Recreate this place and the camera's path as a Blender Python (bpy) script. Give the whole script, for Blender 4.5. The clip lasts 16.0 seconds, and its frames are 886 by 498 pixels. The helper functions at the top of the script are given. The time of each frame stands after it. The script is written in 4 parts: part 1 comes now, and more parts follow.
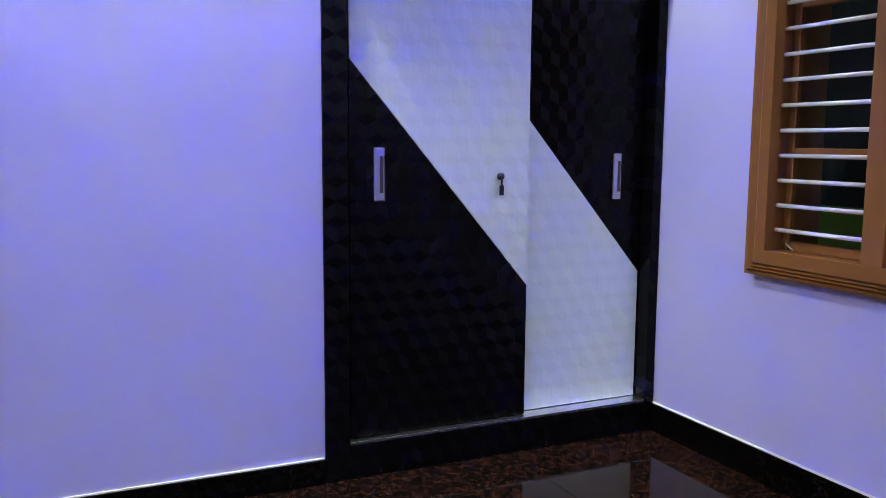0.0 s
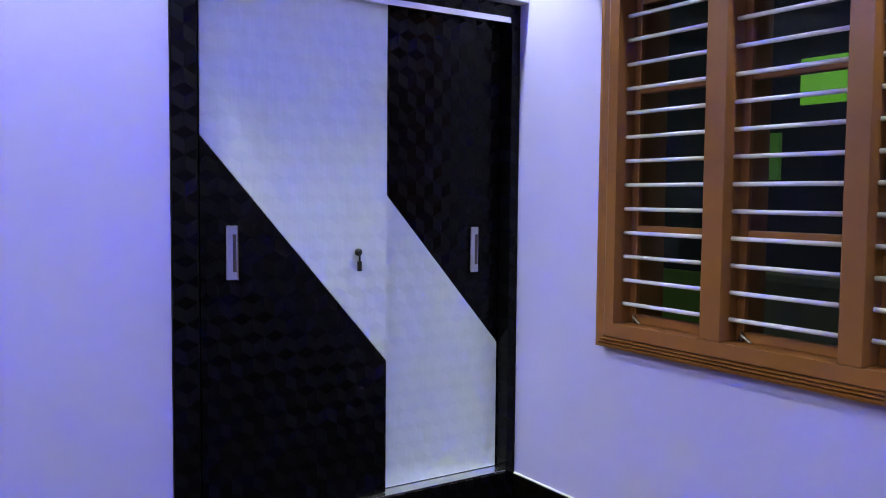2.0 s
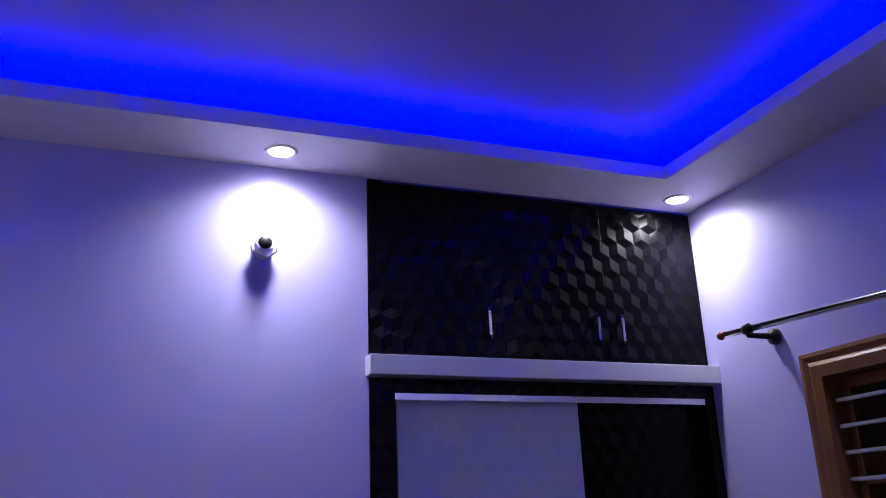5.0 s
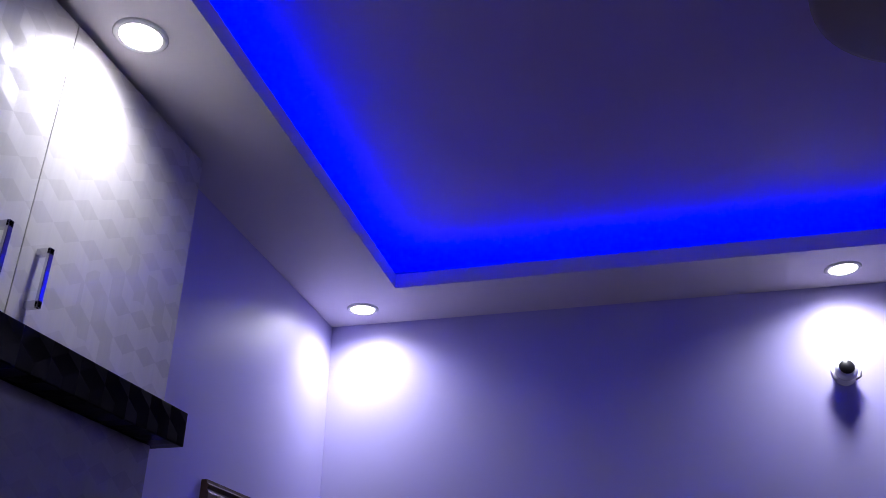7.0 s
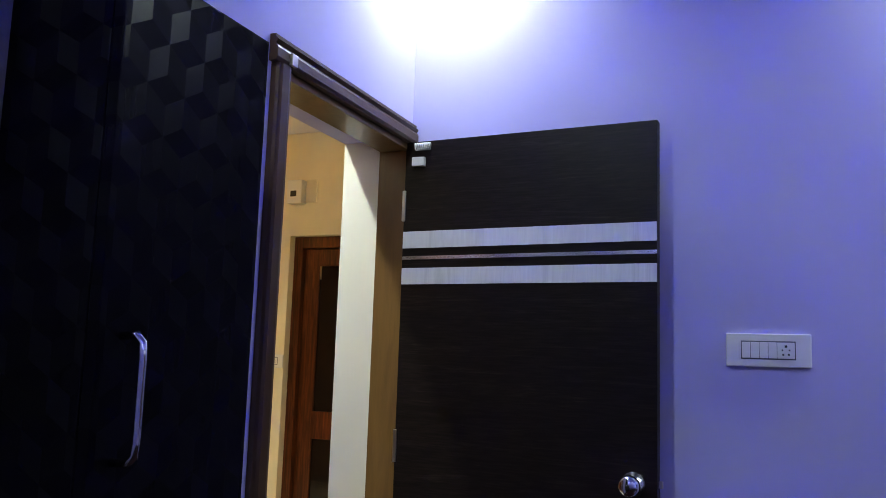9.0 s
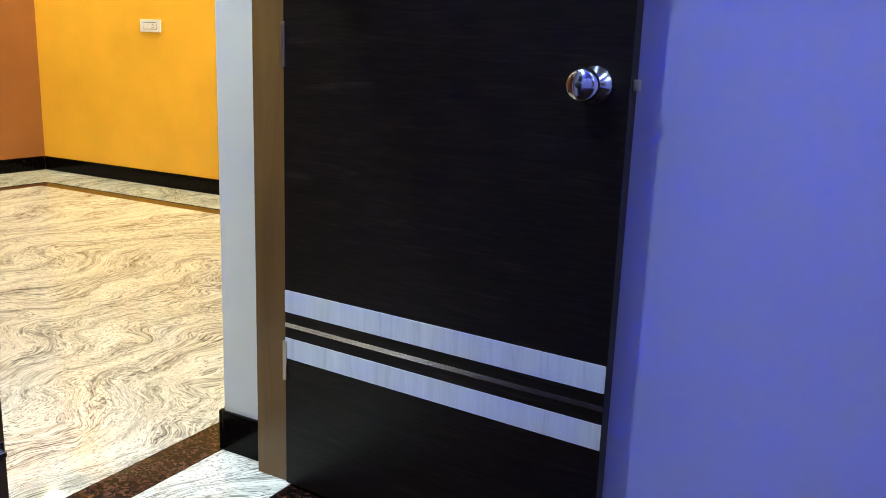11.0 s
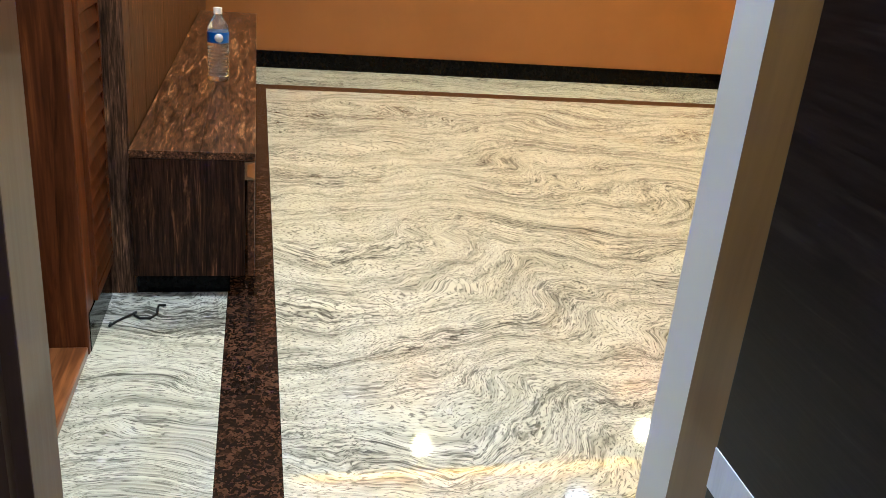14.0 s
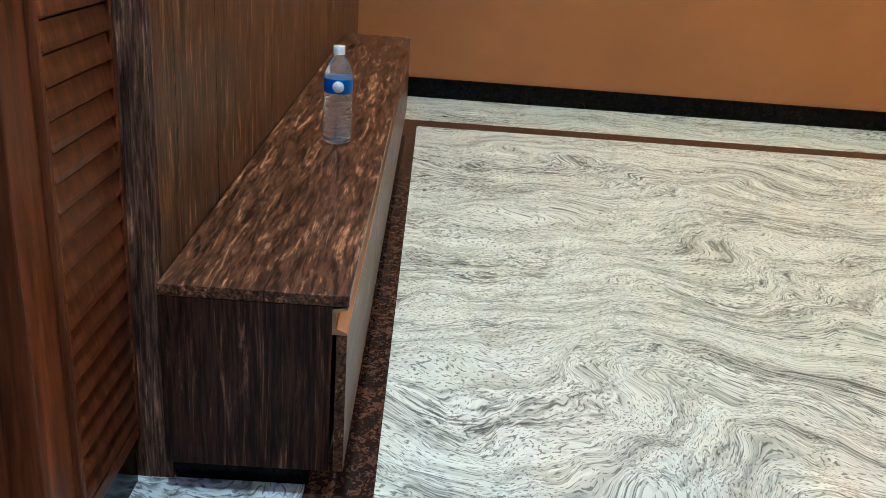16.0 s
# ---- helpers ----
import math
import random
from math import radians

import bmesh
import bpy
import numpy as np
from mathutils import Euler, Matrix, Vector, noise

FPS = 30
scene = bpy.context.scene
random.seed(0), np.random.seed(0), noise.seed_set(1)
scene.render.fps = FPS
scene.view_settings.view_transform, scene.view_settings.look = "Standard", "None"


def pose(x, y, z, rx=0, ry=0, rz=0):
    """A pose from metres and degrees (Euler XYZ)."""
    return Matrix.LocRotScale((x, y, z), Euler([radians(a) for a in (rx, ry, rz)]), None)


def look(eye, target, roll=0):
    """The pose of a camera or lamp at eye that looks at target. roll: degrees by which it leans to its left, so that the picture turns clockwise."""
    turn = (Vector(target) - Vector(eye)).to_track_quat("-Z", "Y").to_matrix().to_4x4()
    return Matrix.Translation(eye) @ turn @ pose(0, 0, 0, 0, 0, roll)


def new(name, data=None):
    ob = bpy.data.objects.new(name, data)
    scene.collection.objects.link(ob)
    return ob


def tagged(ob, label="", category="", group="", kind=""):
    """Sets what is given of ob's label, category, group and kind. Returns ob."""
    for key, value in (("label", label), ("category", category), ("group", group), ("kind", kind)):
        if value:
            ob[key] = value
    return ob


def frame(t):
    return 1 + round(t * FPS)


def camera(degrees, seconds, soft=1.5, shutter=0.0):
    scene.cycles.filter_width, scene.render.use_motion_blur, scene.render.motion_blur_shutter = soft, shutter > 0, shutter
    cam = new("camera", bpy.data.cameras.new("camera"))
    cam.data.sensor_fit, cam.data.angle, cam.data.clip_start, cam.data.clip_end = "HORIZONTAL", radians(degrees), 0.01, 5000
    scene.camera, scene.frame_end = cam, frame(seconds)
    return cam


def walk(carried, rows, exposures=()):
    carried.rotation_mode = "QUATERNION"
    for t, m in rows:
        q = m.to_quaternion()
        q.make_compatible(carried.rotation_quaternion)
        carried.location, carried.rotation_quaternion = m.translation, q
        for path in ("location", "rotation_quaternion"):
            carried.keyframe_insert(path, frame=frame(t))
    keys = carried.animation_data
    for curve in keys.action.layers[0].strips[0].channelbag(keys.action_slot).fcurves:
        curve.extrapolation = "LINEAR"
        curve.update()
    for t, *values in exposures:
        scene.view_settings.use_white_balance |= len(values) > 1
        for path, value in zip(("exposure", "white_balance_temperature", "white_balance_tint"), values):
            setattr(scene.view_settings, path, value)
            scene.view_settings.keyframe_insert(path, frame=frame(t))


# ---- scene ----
cam = camera(55.2, 16.0, soft=0.9)
PATH = [
    (0, (1.328, -2.826, 1.216), (2.161, -1.025, 0.968), 0.4),
    (0.5, (1.367, -2.835, 1.226), (2.346, -1.113, 0.953), 0.6),
    (1, (1.401, -2.843, 1.232), (2.472, -1.175, 0.967), 0.6),
    (1.5, (1.391, -2.83, 1.274), (2.495, -1.179, 1.037), 0.7),
    (2, (1.388, -2.832, 1.306), (2.487, -1.165, 1.182), 0.5),
    (2.5, (1.376, -2.808, 1.346), (2.431, -1.109, 1.333), 0.4),
    (3, (1.369, -2.802, 1.387), (2.366, -1.07, 1.48), 0.3),
    (3.2, (1.362, -2.795, 1.418), (2.339, -1.055, 1.556), 0.2),
    (5.3, (1.335, -2.832, 1.599), (1.888, -1.043, 2.304), -2.0),
    (5.5, (1.304, -2.821, 1.594), (1.724, -1.016, 2.346), -1.4),
    (6, (1.201, -2.821, 1.609), (1.274, -0.997, 2.428), -0.1),
    (6.5, (1.153, -2.864, 1.639), (0.938, -1.071, 2.499), 0.2),
    (7, (1.149, -2.892, 1.648), (0.724, -1.157, 2.548), 0.6),
    (7.5, (1.151, -2.925, 1.628), (0.525, -1.259, 2.542), 2.1),
    (8, (1.153, -2.865, 1.556), (0.41, -1.214, 2.406), 2.1),
    (8.5, (1.152, -2.69, 1.442), (0.367, -0.92, 1.942), 2.6),
    (9, (1.141, -2.49, 1.335), (0.391, -0.655, 1.598), 1.9),
    (9.5, (1.191, -2.239, 1.218), (0.482, -0.372, 1.327), 0.7),
    (10, (1.245, -1.998, 1.137), (0.556, -0.128, 0.967), -0.5),
    (10.2, (1.26, -1.905, 1.11), (0.581, -0.042, 0.847), -0.1),
    (12.3, (1.214, -1.003, 1.041), (-0.28, 0.133, 0.35), 4.1),
    (12.5, (1.171, -0.926, 1.035), (-0.377, 0.121, 0.324), 4.1),
    (13, (1.053, -0.722, 1.045), (-0.634, 0.044, 0.292), 4.4),
    (13.5, (0.91, -0.591, 1.035), (-0.851, -0.019, 0.279), 4.3),
    (14, (0.726, -0.55, 1.043), (-1.085, -0.119, 0.312), 5.2),
    (14.5, (0.517, -0.514, 1.025), (-1.313, -0.167, 0.297), 5.1),
    (15, (0.258, -0.448, 1.029), (-1.59, -0.205, 0.306), 4.4),
    (15.5, (0.041, -0.422, 1.025), (-1.815, -0.263, 0.296), 4.3),
    (16, (-0.212, -0.444, 1.027), (-2.067, -0.387, 0.28), 4.6),
]
walk(cam, [(t, look(eye, target, roll)) for t, eye, target, roll in PATH],
     exposures=((0.0, 2.88, 6450, -6), (2.0, 2.88, 6400, -8), (3.0, 2.84, 6350, -9), (5.3, 0.62, 5900, 23), (8.0, 0.12, 5950, 24), (8.5, 0.55, 6000, 16),
                (9.0, 1.62, 5750, -3), (9.5, 2.02, 5100, -8), (10.2, 2.18, 4800, -3), (12.5, 2.12, 5350, -1), (14.0, 1.90, 4900, 1), (15.0, 1.77, 4450, 0), (16.0, 1.72, 4050, 0)))

# ---- light ----
world = bpy.data.worlds.new("night")
world.use_nodes = True
world.node_tree.nodes["Background"].inputs[0].default_value = (0.05, 0.06, 0.07, 1)
world.node_tree.nodes["Background"].inputs[1].default_value = 0.3
scene.world = world
Z_DROP, Z_CEIL = 2.855, 3.0
X_EAST, Y_SOUTH = 3.63, -4.3
LAMP_W = 26.0
HALL_W = 38.0


def spot(name, x, y, z, watts, colour, size=160, blend=1.0, radius=0.045):
    data = bpy.data.lights.new(name, "SPOT")
    data.energy, data.color, data.spot_size, data.spot_blend, data.shadow_soft_size = watts, colour, radians(size), blend, radius
    ob = new(name, data)
    ob.matrix_world = pose(x, y, z)
    return ob


# ---- materials ----
def mat(name, colour, rough=0.5, metal=0.0, spec=0.5, coat=0.0):
    m = bpy.data.materials.new(name)
    m.use_nodes = True
    b = m.node_tree.nodes["Principled BSDF"]
    b.inputs["Base Color"].default_value = (*colour, 1)
    b.inputs["Roughness"].default_value = rough
    b.inputs["Metallic"].default_value = metal
    b.inputs["Specular IOR Level"].default_value = spec
    b.inputs["Coat Weight"].default_value = coat
    b.inputs["Coat Roughness"].default_value = 0.05
    return m


def nd(m, kind, **values):
    n = m.node_tree.nodes.new(kind)
    for key, value in values.items():
        if key == "operation":
            n.operation = value
        elif key == "blend_type":
            n.blend_type = value
    return n


def wire(m, a, b):
    m.node_tree.links.new(a, b)


def coords(m, scale=(1, 1, 1), turn=(0, 0, 0)):
    t = nd(m, "ShaderNodeTexCoord")
    mp = nd(m, "ShaderNodeMapping")
    mp.inputs["Scale"].default_value = scale
    mp.inputs["Rotation"].default_value = [radians(a) for a in turn]
    wire(m, t.outputs["Object"], mp.inputs["Vector"])
    return mp.outputs["Vector"]


def noise_of(m, vec, scale, detail=4, rough=0.55, dist=0.0):
    n = nd(m, "ShaderNodeTexNoise")
    n.inputs["Scale"].default_value, n.inputs["Detail"].default_value = scale, detail
    n.inputs["Roughness"].default_value, n.inputs["Distortion"].default_value = rough, dist
    wire(m, vec, n.inputs["Vector"])
    return n.outputs["Fac"]


def ramp(m, fac, stops):
    r = nd(m, "ShaderNodeValToRGB")
    e = r.color_ramp.elements
    while len(e) < len(stops):
        e.new(0.5)
    for el, (p, c) in zip(e, stops):
        el.position, el.color = p, (*c, 1)
    wire(m, fac, r.inputs["Fac"])
    return r.outputs["Color"]


def mixc(m, fac, a, b, how="MIX"):
    x = nd(m, "ShaderNodeMix")
    x.data_type, x.blend_type = "RGBA", how
    for sock, v in ((x.inputs[0], fac), (x.inputs[6], a), (x.inputs[7], b)):
        if isinstance(v, (int, float)):
            sock.default_value = v
        elif isinstance(v, tuple):
            sock.default_value = (*v, 1)
        else:
            wire(m, v, sock)
    return x.outputs[2]


def mathn(m, op, a, b=0.0):
    n = nd(m, "ShaderNodeMath", operation=op)
    for sock, v in zip(n.inputs, (a, b)):
        if isinstance(v, (int, float)):
            sock.default_value = v
        else:
            wire(m, v, sock)
    return n.outputs[0]


def bsdf(m):
    return m.node_tree.nodes["Principled BSDF"]


def bump(m, height, strength=0.2, dist=0.002):
    b = nd(m, "ShaderNodeBump")
    b.inputs["Strength"].default_value, b.inputs["Distance"].default_value = strength, dist
    wire(m, height, b.inputs["Height"])
    wire(m, b.outputs["Normal"], bsdf(m).inputs["Normal"])


def spread(m, fac, lo, hi):
    r = nd(m, "ShaderNodeMapRange")
    r.inputs[3].default_value, r.inputs[4].default_value = lo, hi
    wire(m, fac, r.inputs[0])
    return r.outputs[0]


def paint(name, colour, rough=0.45, marks=0.06):
    """Rolled wall paint: faint blotches, fine orange-peel relief."""
    m = mat(name, colour, rough, spec=0.35)
    v = coords(m)
    big = noise_of(m, v, 1.7, 5)
    fine = noise_of(m, v, 260, 2)
    dark = tuple(c * (1 - marks * 2) for c in colour)
    light = tuple(min(1, c * (1 + marks)) for c in colour)
    wire(m, ramp(m, big, [(0.3, dark), (0.7, light)]), bsdf(m).inputs["Base Color"])
    wire(m, spread(m, noise_of(m, v, 9, 3), rough - 0.06, rough + 0.1), bsdf(m).inputs["Roughness"])
    bump(m, mixc(m, 0.75, fine, noise_of(m, v, 24, 2)), 0.12, 0.0015)
    return m


def cube_laminate(name, colour, axis, cell=0.082, rough=0.18, depth=0.35, facet_light=0.25):
    """Laminate embossed with tumbling blocks. axis: the wall's normal, x or y. facet_light: light painted on top and
    left facets.
    """
    m = mat(name, colour, rough, spec=(0.11 if axis == "y" else 0.05) if colour[0] < 0.1 else 0.4)
    t = nd(m, "ShaderNodeTexCoord")
    s = nd(m, "ShaderNodeSeparateXYZ")
    wire(m, t.outputs["Object"], s.inputs[0])
    u, w = s.outputs["Y" if axis == "x" else "X"], s.outputs["Z"]
    u, w = mathn(m, "ADD", u, 50.0), mathn(m, "ADD", w, 50.0)
    rx, ry = cell, cell * math.sqrt(3)
    ax = mathn(m, "SUBTRACT", mathn(m, "MODULO", u, rx), rx / 2)
    ay = mathn(m, "SUBTRACT", mathn(m, "MODULO", w, ry), ry / 2)
    bx = mathn(m, "SUBTRACT", mathn(m, "MODULO", mathn(m, "ADD", u, rx / 2), rx), rx / 2)
    by = mathn(m, "SUBTRACT", mathn(m, "MODULO", mathn(m, "ADD", w, ry / 2), ry), ry / 2)

    def sq(a, b):
        return mathn(m, "ADD", mathn(m, "MULTIPLY", a, a), mathn(m, "MULTIPLY", b, b))
    near = mathn(m, "LESS_THAN", sq(ax, ay), sq(bx, by))

    def pick(a, b):
        return mathn(m, "ADD", mathn(m, "MULTIPLY", near, a), mathn(m, "MULTIPLY", mathn(m, "SUBTRACT", 1.0, near), b))
    px, py = pick(ax, bx), pick(ay, by)
    up = mathn(m, "MULTIPLY", py, 1.0)
    k = math.sqrt(3) / 2
    le = mathn(m, "SUBTRACT", mathn(m, "MULTIPLY", px, -k), mathn(m, "MULTIPLY", py, 0.5))
    ri = mathn(m, "SUBTRACT", mathn(m, "MULTIPLY", px, k), mathn(m, "MULTIPLY", py, 0.5))
    h = mathn(m, "MAXIMUM", mathn(m, "MAXIMUM", up, le), ri)
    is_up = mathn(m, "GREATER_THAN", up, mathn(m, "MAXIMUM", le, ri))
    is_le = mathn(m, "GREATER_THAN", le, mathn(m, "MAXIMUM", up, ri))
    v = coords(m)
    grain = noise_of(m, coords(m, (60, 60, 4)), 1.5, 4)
    # Top and left facets lightened in the colour, as embossed faces catch light.
    tone = mathn(m, "ADD", mathn(m, "MULTIPLY", is_up, facet_light), mathn(m, "MULTIPLY", is_le, facet_light * 0.4))
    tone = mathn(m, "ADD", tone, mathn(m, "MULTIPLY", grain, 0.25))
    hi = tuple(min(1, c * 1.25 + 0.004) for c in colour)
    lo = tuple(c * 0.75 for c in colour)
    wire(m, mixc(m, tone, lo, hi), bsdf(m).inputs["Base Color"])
    r = mathn(m, "ADD", mathn(m, "MULTIPLY", is_up, -0.10), mathn(m, "MULTIPLY", is_le, 0.12))
    r = mathn(m, "ADD", mathn(m, "ADD", r, rough), mathn(m, "MULTIPLY", noise_of(m, v, 3, 3), 0.08))
    wire(m, r, bsdf(m).inputs["Roughness"])
    bump(m, mathn(m, "ADD", mathn(m, "MULTIPLY", h, depth), mathn(m, "MULTIPLY", grain, 0.0006)), 1.0, 1.0 * 0.1)
    return m


def wood(name, dark, mid, light, axis="z", scale=1.0, rough=0.35, coat=0.2, spec=0.4, fine=0.75, curl=1.0):
    """Veneer with long wavering streaks along an axis."""
    m = mat(name, mid, rough, spec=spec, coat=coat)
    st = {"x": (0.9 * curl, 14, 14), "y": (14, 0.9 * curl, 14), "z": (14, 14, 0.9 * curl)}[axis]
    v = coords(m, tuple(c * scale for c in st))
    a = noise_of(m, v, 1.0, 6, 0.65, 1.6)
    b = noise_of(m, coords(m, tuple(c * scale * 5 for c in st)), 1.0, 3, 0.6, 0.3)
    col = ramp(m, a, [(0.36, dark), (0.47, mid), (0.55, mid), (0.66, light)])
    col = mixc(m, ramp(m, b, [(0.40, (fine, fine, fine)), (0.60, (0, 0, 0))]), col, tuple(c * 0.6 for c in dark))
    wire(m, col, bsdf(m).inputs["Base Color"])
    wire(m, spread(m, b, rough - 0.05, rough + 0.12), bsdf(m).inputs["Roughness"])
    bump(m, b, 0.08, 0.002)
    return m


def speckled(name, dark, mid, light, scale=60.0, rough=0.06):
    """Polished brown granite of dark grains with rust-coloured crystals."""
    m = mat(name, mid, rough, spec=0.09 if name.startswith("black") else 0.14 if name.startswith("border") else 0.11)
    v = coords(m)
    vo = nd(m, "ShaderNodeTexVoronoi")
    vo.inputs["Scale"].default_value = scale
    vo.inputs["Randomness"].default_value = 1.0
    wire(m, mixc(m, 0.04, v, nd_color_noise(m, v, scale * 0.6)), vo.inputs["Vector"])
    sep = nd(m, "ShaderNodeSeparateColor")
    wire(m, vo.outputs["Color"], sep.inputs[0])
    c = ramp(m, sep.outputs[0], [(0.0, dark), (0.5, dark), (0.62, mid), (0.86, light)])
    c = mixc(m, mathn(m, "MULTIPLY", noise_of(m, v, scale * 2.5, 3), 0.6), c, dark)
    wire(m, c, bsdf(m).inputs["Base Color"])
    wire(m, spread(m, noise_of(m, v, 3, 4), rough - 0.02, rough + 0.02), bsdf(m).inputs["Roughness"])
    return m


def nd_color_noise(m, v, scale):
    n = nd(m, "ShaderNodeTexNoise")
    n.inputs["Scale"].default_value = scale
    wire(m, v, n.inputs["Vector"])
    return n.outputs["Color"]


def veined(name):
    """Polished pale granite with wavering grey-brown veins that run across the room."""
    m = mat(name, (0.55, 0.5, 0.42), 0.08, spec=0.5)
    base = coords(m)
    warp = nd(m, "ShaderNodeTexNoise")
    warp.inputs["Scale"].default_value, warp.inputs["Detail"].default_value = 1.15, 3
    wire(m, base, warp.inputs["Vector"])
    calm = spread(m, ramp(m, noise_of(m, base, 0.55, 2), [(0.40, (0, 0, 0)), (0.60, (1, 1, 1))]), 0.45, 0.95)
    swirl = nd(m, "ShaderNodeCombineXYZ")
    wire(m, calm, swirl.inputs[0])
    wire(m, calm, swirl.inputs[1])
    off = nd(m, "ShaderNodeVectorMath", operation="MULTIPLY_ADD")
    wire(m, warp.outputs["Color"], off.inputs[0])
    wire(m, swirl.outputs[0], off.inputs[1])
    wire(m, base, off.inputs[2])
    warp2 = nd(m, "ShaderNodeTexNoise")
    warp2.inputs["Scale"].default_value, warp2.inputs["Detail"].default_value = 5.5, 3
    wire(m, off.outputs[0], warp2.inputs["Vector"])
    off2 = nd(m, "ShaderNodeVectorMath", operation="MULTIPLY_ADD")
    wire(m, warp2.outputs["Color"], off2.inputs[0])
    off2.inputs[1].default_value = (0.13, 0.13, 0)
    wire(m, off.outputs[0], off2.inputs[2])

    def flow(scale, detail, rough, seed):
        mp = nd(m, "ShaderNodeMapping")
        mp.inputs["Scale"].default_value = (*scale, 1)
        mp.inputs["Location"].default_value = (seed, seed * 0.7, 0)
        wire(m, off2.outputs[0], mp.inputs["Vector"])
        return noise_of(m, mp.outputs["Vector"], 1.0, detail, rough)

    def line(n, width):
        d = mathn(m, "ABSOLUTE", mathn(m, "SUBTRACT", n, 0.5))
        return ramp(m, d, [(0.0, (1, 1, 1)), (width, (0, 0, 0))])
    band = flow((15, 1.6), 6, 0.66, 0)
    col = ramp(m, band, [(0.28, (0.36, 0.35, 0.30)), (0.40, (0.56, 0.55, 0.47)), (0.50, (0.76, 0.75, 0.66)), (0.68, (0.88, 0.875, 0.80))])
    dense = ramp(m, flow((5, 0.9), 4, 0.6, 3.1), [(0.42, (0.15, 0.15, 0.15)), (0.60, (1, 1, 1))])
    broken = ramp(m, flow((95, 16), 2, 0.6, 4.4), [(0.40, (0.1, 0.1, 0.1)), (0.54, (1, 1, 1))])
    for scale, width, seed, strength in (((12, 1.2), 0.020, 5.3, 0.95), ((28, 2.9), 0.036, 1.7, 0.92), ((62, 9), 0.07, 9.2, 0.88)):
        mask = mixc(m, 1.0, line(flow(scale, 3, 0.5, seed), width), dense, "MULTIPLY")
        mask = mixc(m, 1.0, mask, broken, "MULTIPLY")
        col = mixc(m, mathn(m, "MULTIPLY", mask, strength), col, (0.075, 0.07, 0.06))
    specks = ramp(m, flow((230, 75), 2, 0.5, 2.2), [(0.39, (1, 1, 1)), (0.45, (0, 0, 0))])
    col = mixc(m, mathn(m, "MULTIPLY", specks, 0.75), col, (0.10, 0.095, 0.08))
    pale = ramp(m, flow((120, 30), 2, 0.5, 7.7), [(0.58, (0, 0, 0)), (0.68, (0.6, 0.6, 0.6))])
    col = mixc(m, pale, col, (0.88, 0.87, 0.82))
    rust = ramp(m, noise_of(m, off.outputs[0], 2.6, 4), [(0.62, (0, 0, 0)), (0.78, (0.35, 0.35, 0.35))])
    col = mixc(m, rust, col, (0.50, 0.36, 0.22))
    wire(m, col, bsdf(m).inputs["Base Color"])
    wire(m, spread(m, noise_of(m, base, 2.2, 4), 0.03, 0.075), bsdf(m).inputs["Roughness"])
    return m


def glow(name, colour, strength):
    m = bpy.data.materials.new(name)
    m.use_nodes = True
    b = m.node_tree.nodes["Principled BSDF"]
    b.inputs["Base Color"].default_value = (*colour, 1)
    b.inputs["Emission Color"].default_value = (*colour, 1)
    b.inputs["Emission Strength"].default_value = strength
    return m


def glassy(name, tint=(1, 1, 1), rough=0.0, ior=1.45):
    m = mat(name, tint, rough)
    bsdf(m).inputs["Transmission Weight"].default_value = 1.0
    bsdf(m).inputs["IOR"].default_value = ior
    return m


LILAC = paint("lilac_paint", (0.45, 0.425, 0.72), 0.45, 0.018)
CEIL_WHITE = paint("ceiling_white", (0.72, 0.68, 0.73), 0.6, 0.03)
# Lilac deepened so the paint carries some of the cove's violet wash.
CEIL_COVE_TINT = paint("ceiling_cove_wash", (0.36, 0.29, 0.60), 0.6, 0.03)
CREAM = paint("cream_paint", (0.80, 0.74, 0.58), 0.45)
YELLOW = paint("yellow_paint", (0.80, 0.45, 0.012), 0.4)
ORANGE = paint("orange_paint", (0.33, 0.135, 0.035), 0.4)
REVEAL = paint("white_paint", (0.80, 0.79, 0.74), 0.5, 0.03)
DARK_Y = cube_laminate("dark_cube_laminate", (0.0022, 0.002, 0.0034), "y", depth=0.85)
DARK_LEDGE = cube_laminate("dark_ledge_laminate", (0.0022, 0.002, 0.0034), "x", depth=0.06, facet_light=0.05)
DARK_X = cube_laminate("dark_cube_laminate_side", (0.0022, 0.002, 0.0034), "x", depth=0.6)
PALE_Y = cube_laminate("pale_cube_laminate", (0.74, 0.79, 0.80), "y", rough=0.25, facet_light=0.03, depth=0.30)
PALE_X = cube_laminate("pale_cube_laminate_side", (0.66, 0.65, 0.62), "x", rough=0.24, facet_light=0.03, depth=0.22)
GREY_X = cube_laminate("grey_cube_laminate", (0.32, 0.31, 0.37), "x", rough=0.3, facet_light=0.15, depth=0.2)
SILVER = mat("satin_laminate_silver", (0.55, 0.55, 0.60), 0.35)
ALU = mat("brushed_aluminium", (0.75, 0.75, 0.78), 0.25, 1.0)
CHROME = mat("chrome", (0.62, 0.62, 0.65), 0.14, 1.0)
BRONZE = mat("bronze_profile", (0.34, 0.21, 0.12), 0.3, 1.0)
STEEL = mat("worn_steel", (0.55, 0.52, 0.46), 0.35, 1.0)
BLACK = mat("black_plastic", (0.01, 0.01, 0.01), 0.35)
WHITE_PL = mat("white_plastic", (0.78, 0.78, 0.78), 0.25)
WENGE = wood("wenge_veneer", (0.007, 0.0048, 0.0045), (0.013, 0.0085, 0.0078), (0.024, 0.017, 0.0145), "x", 2.6, 0.36, 0.0, 0.18)
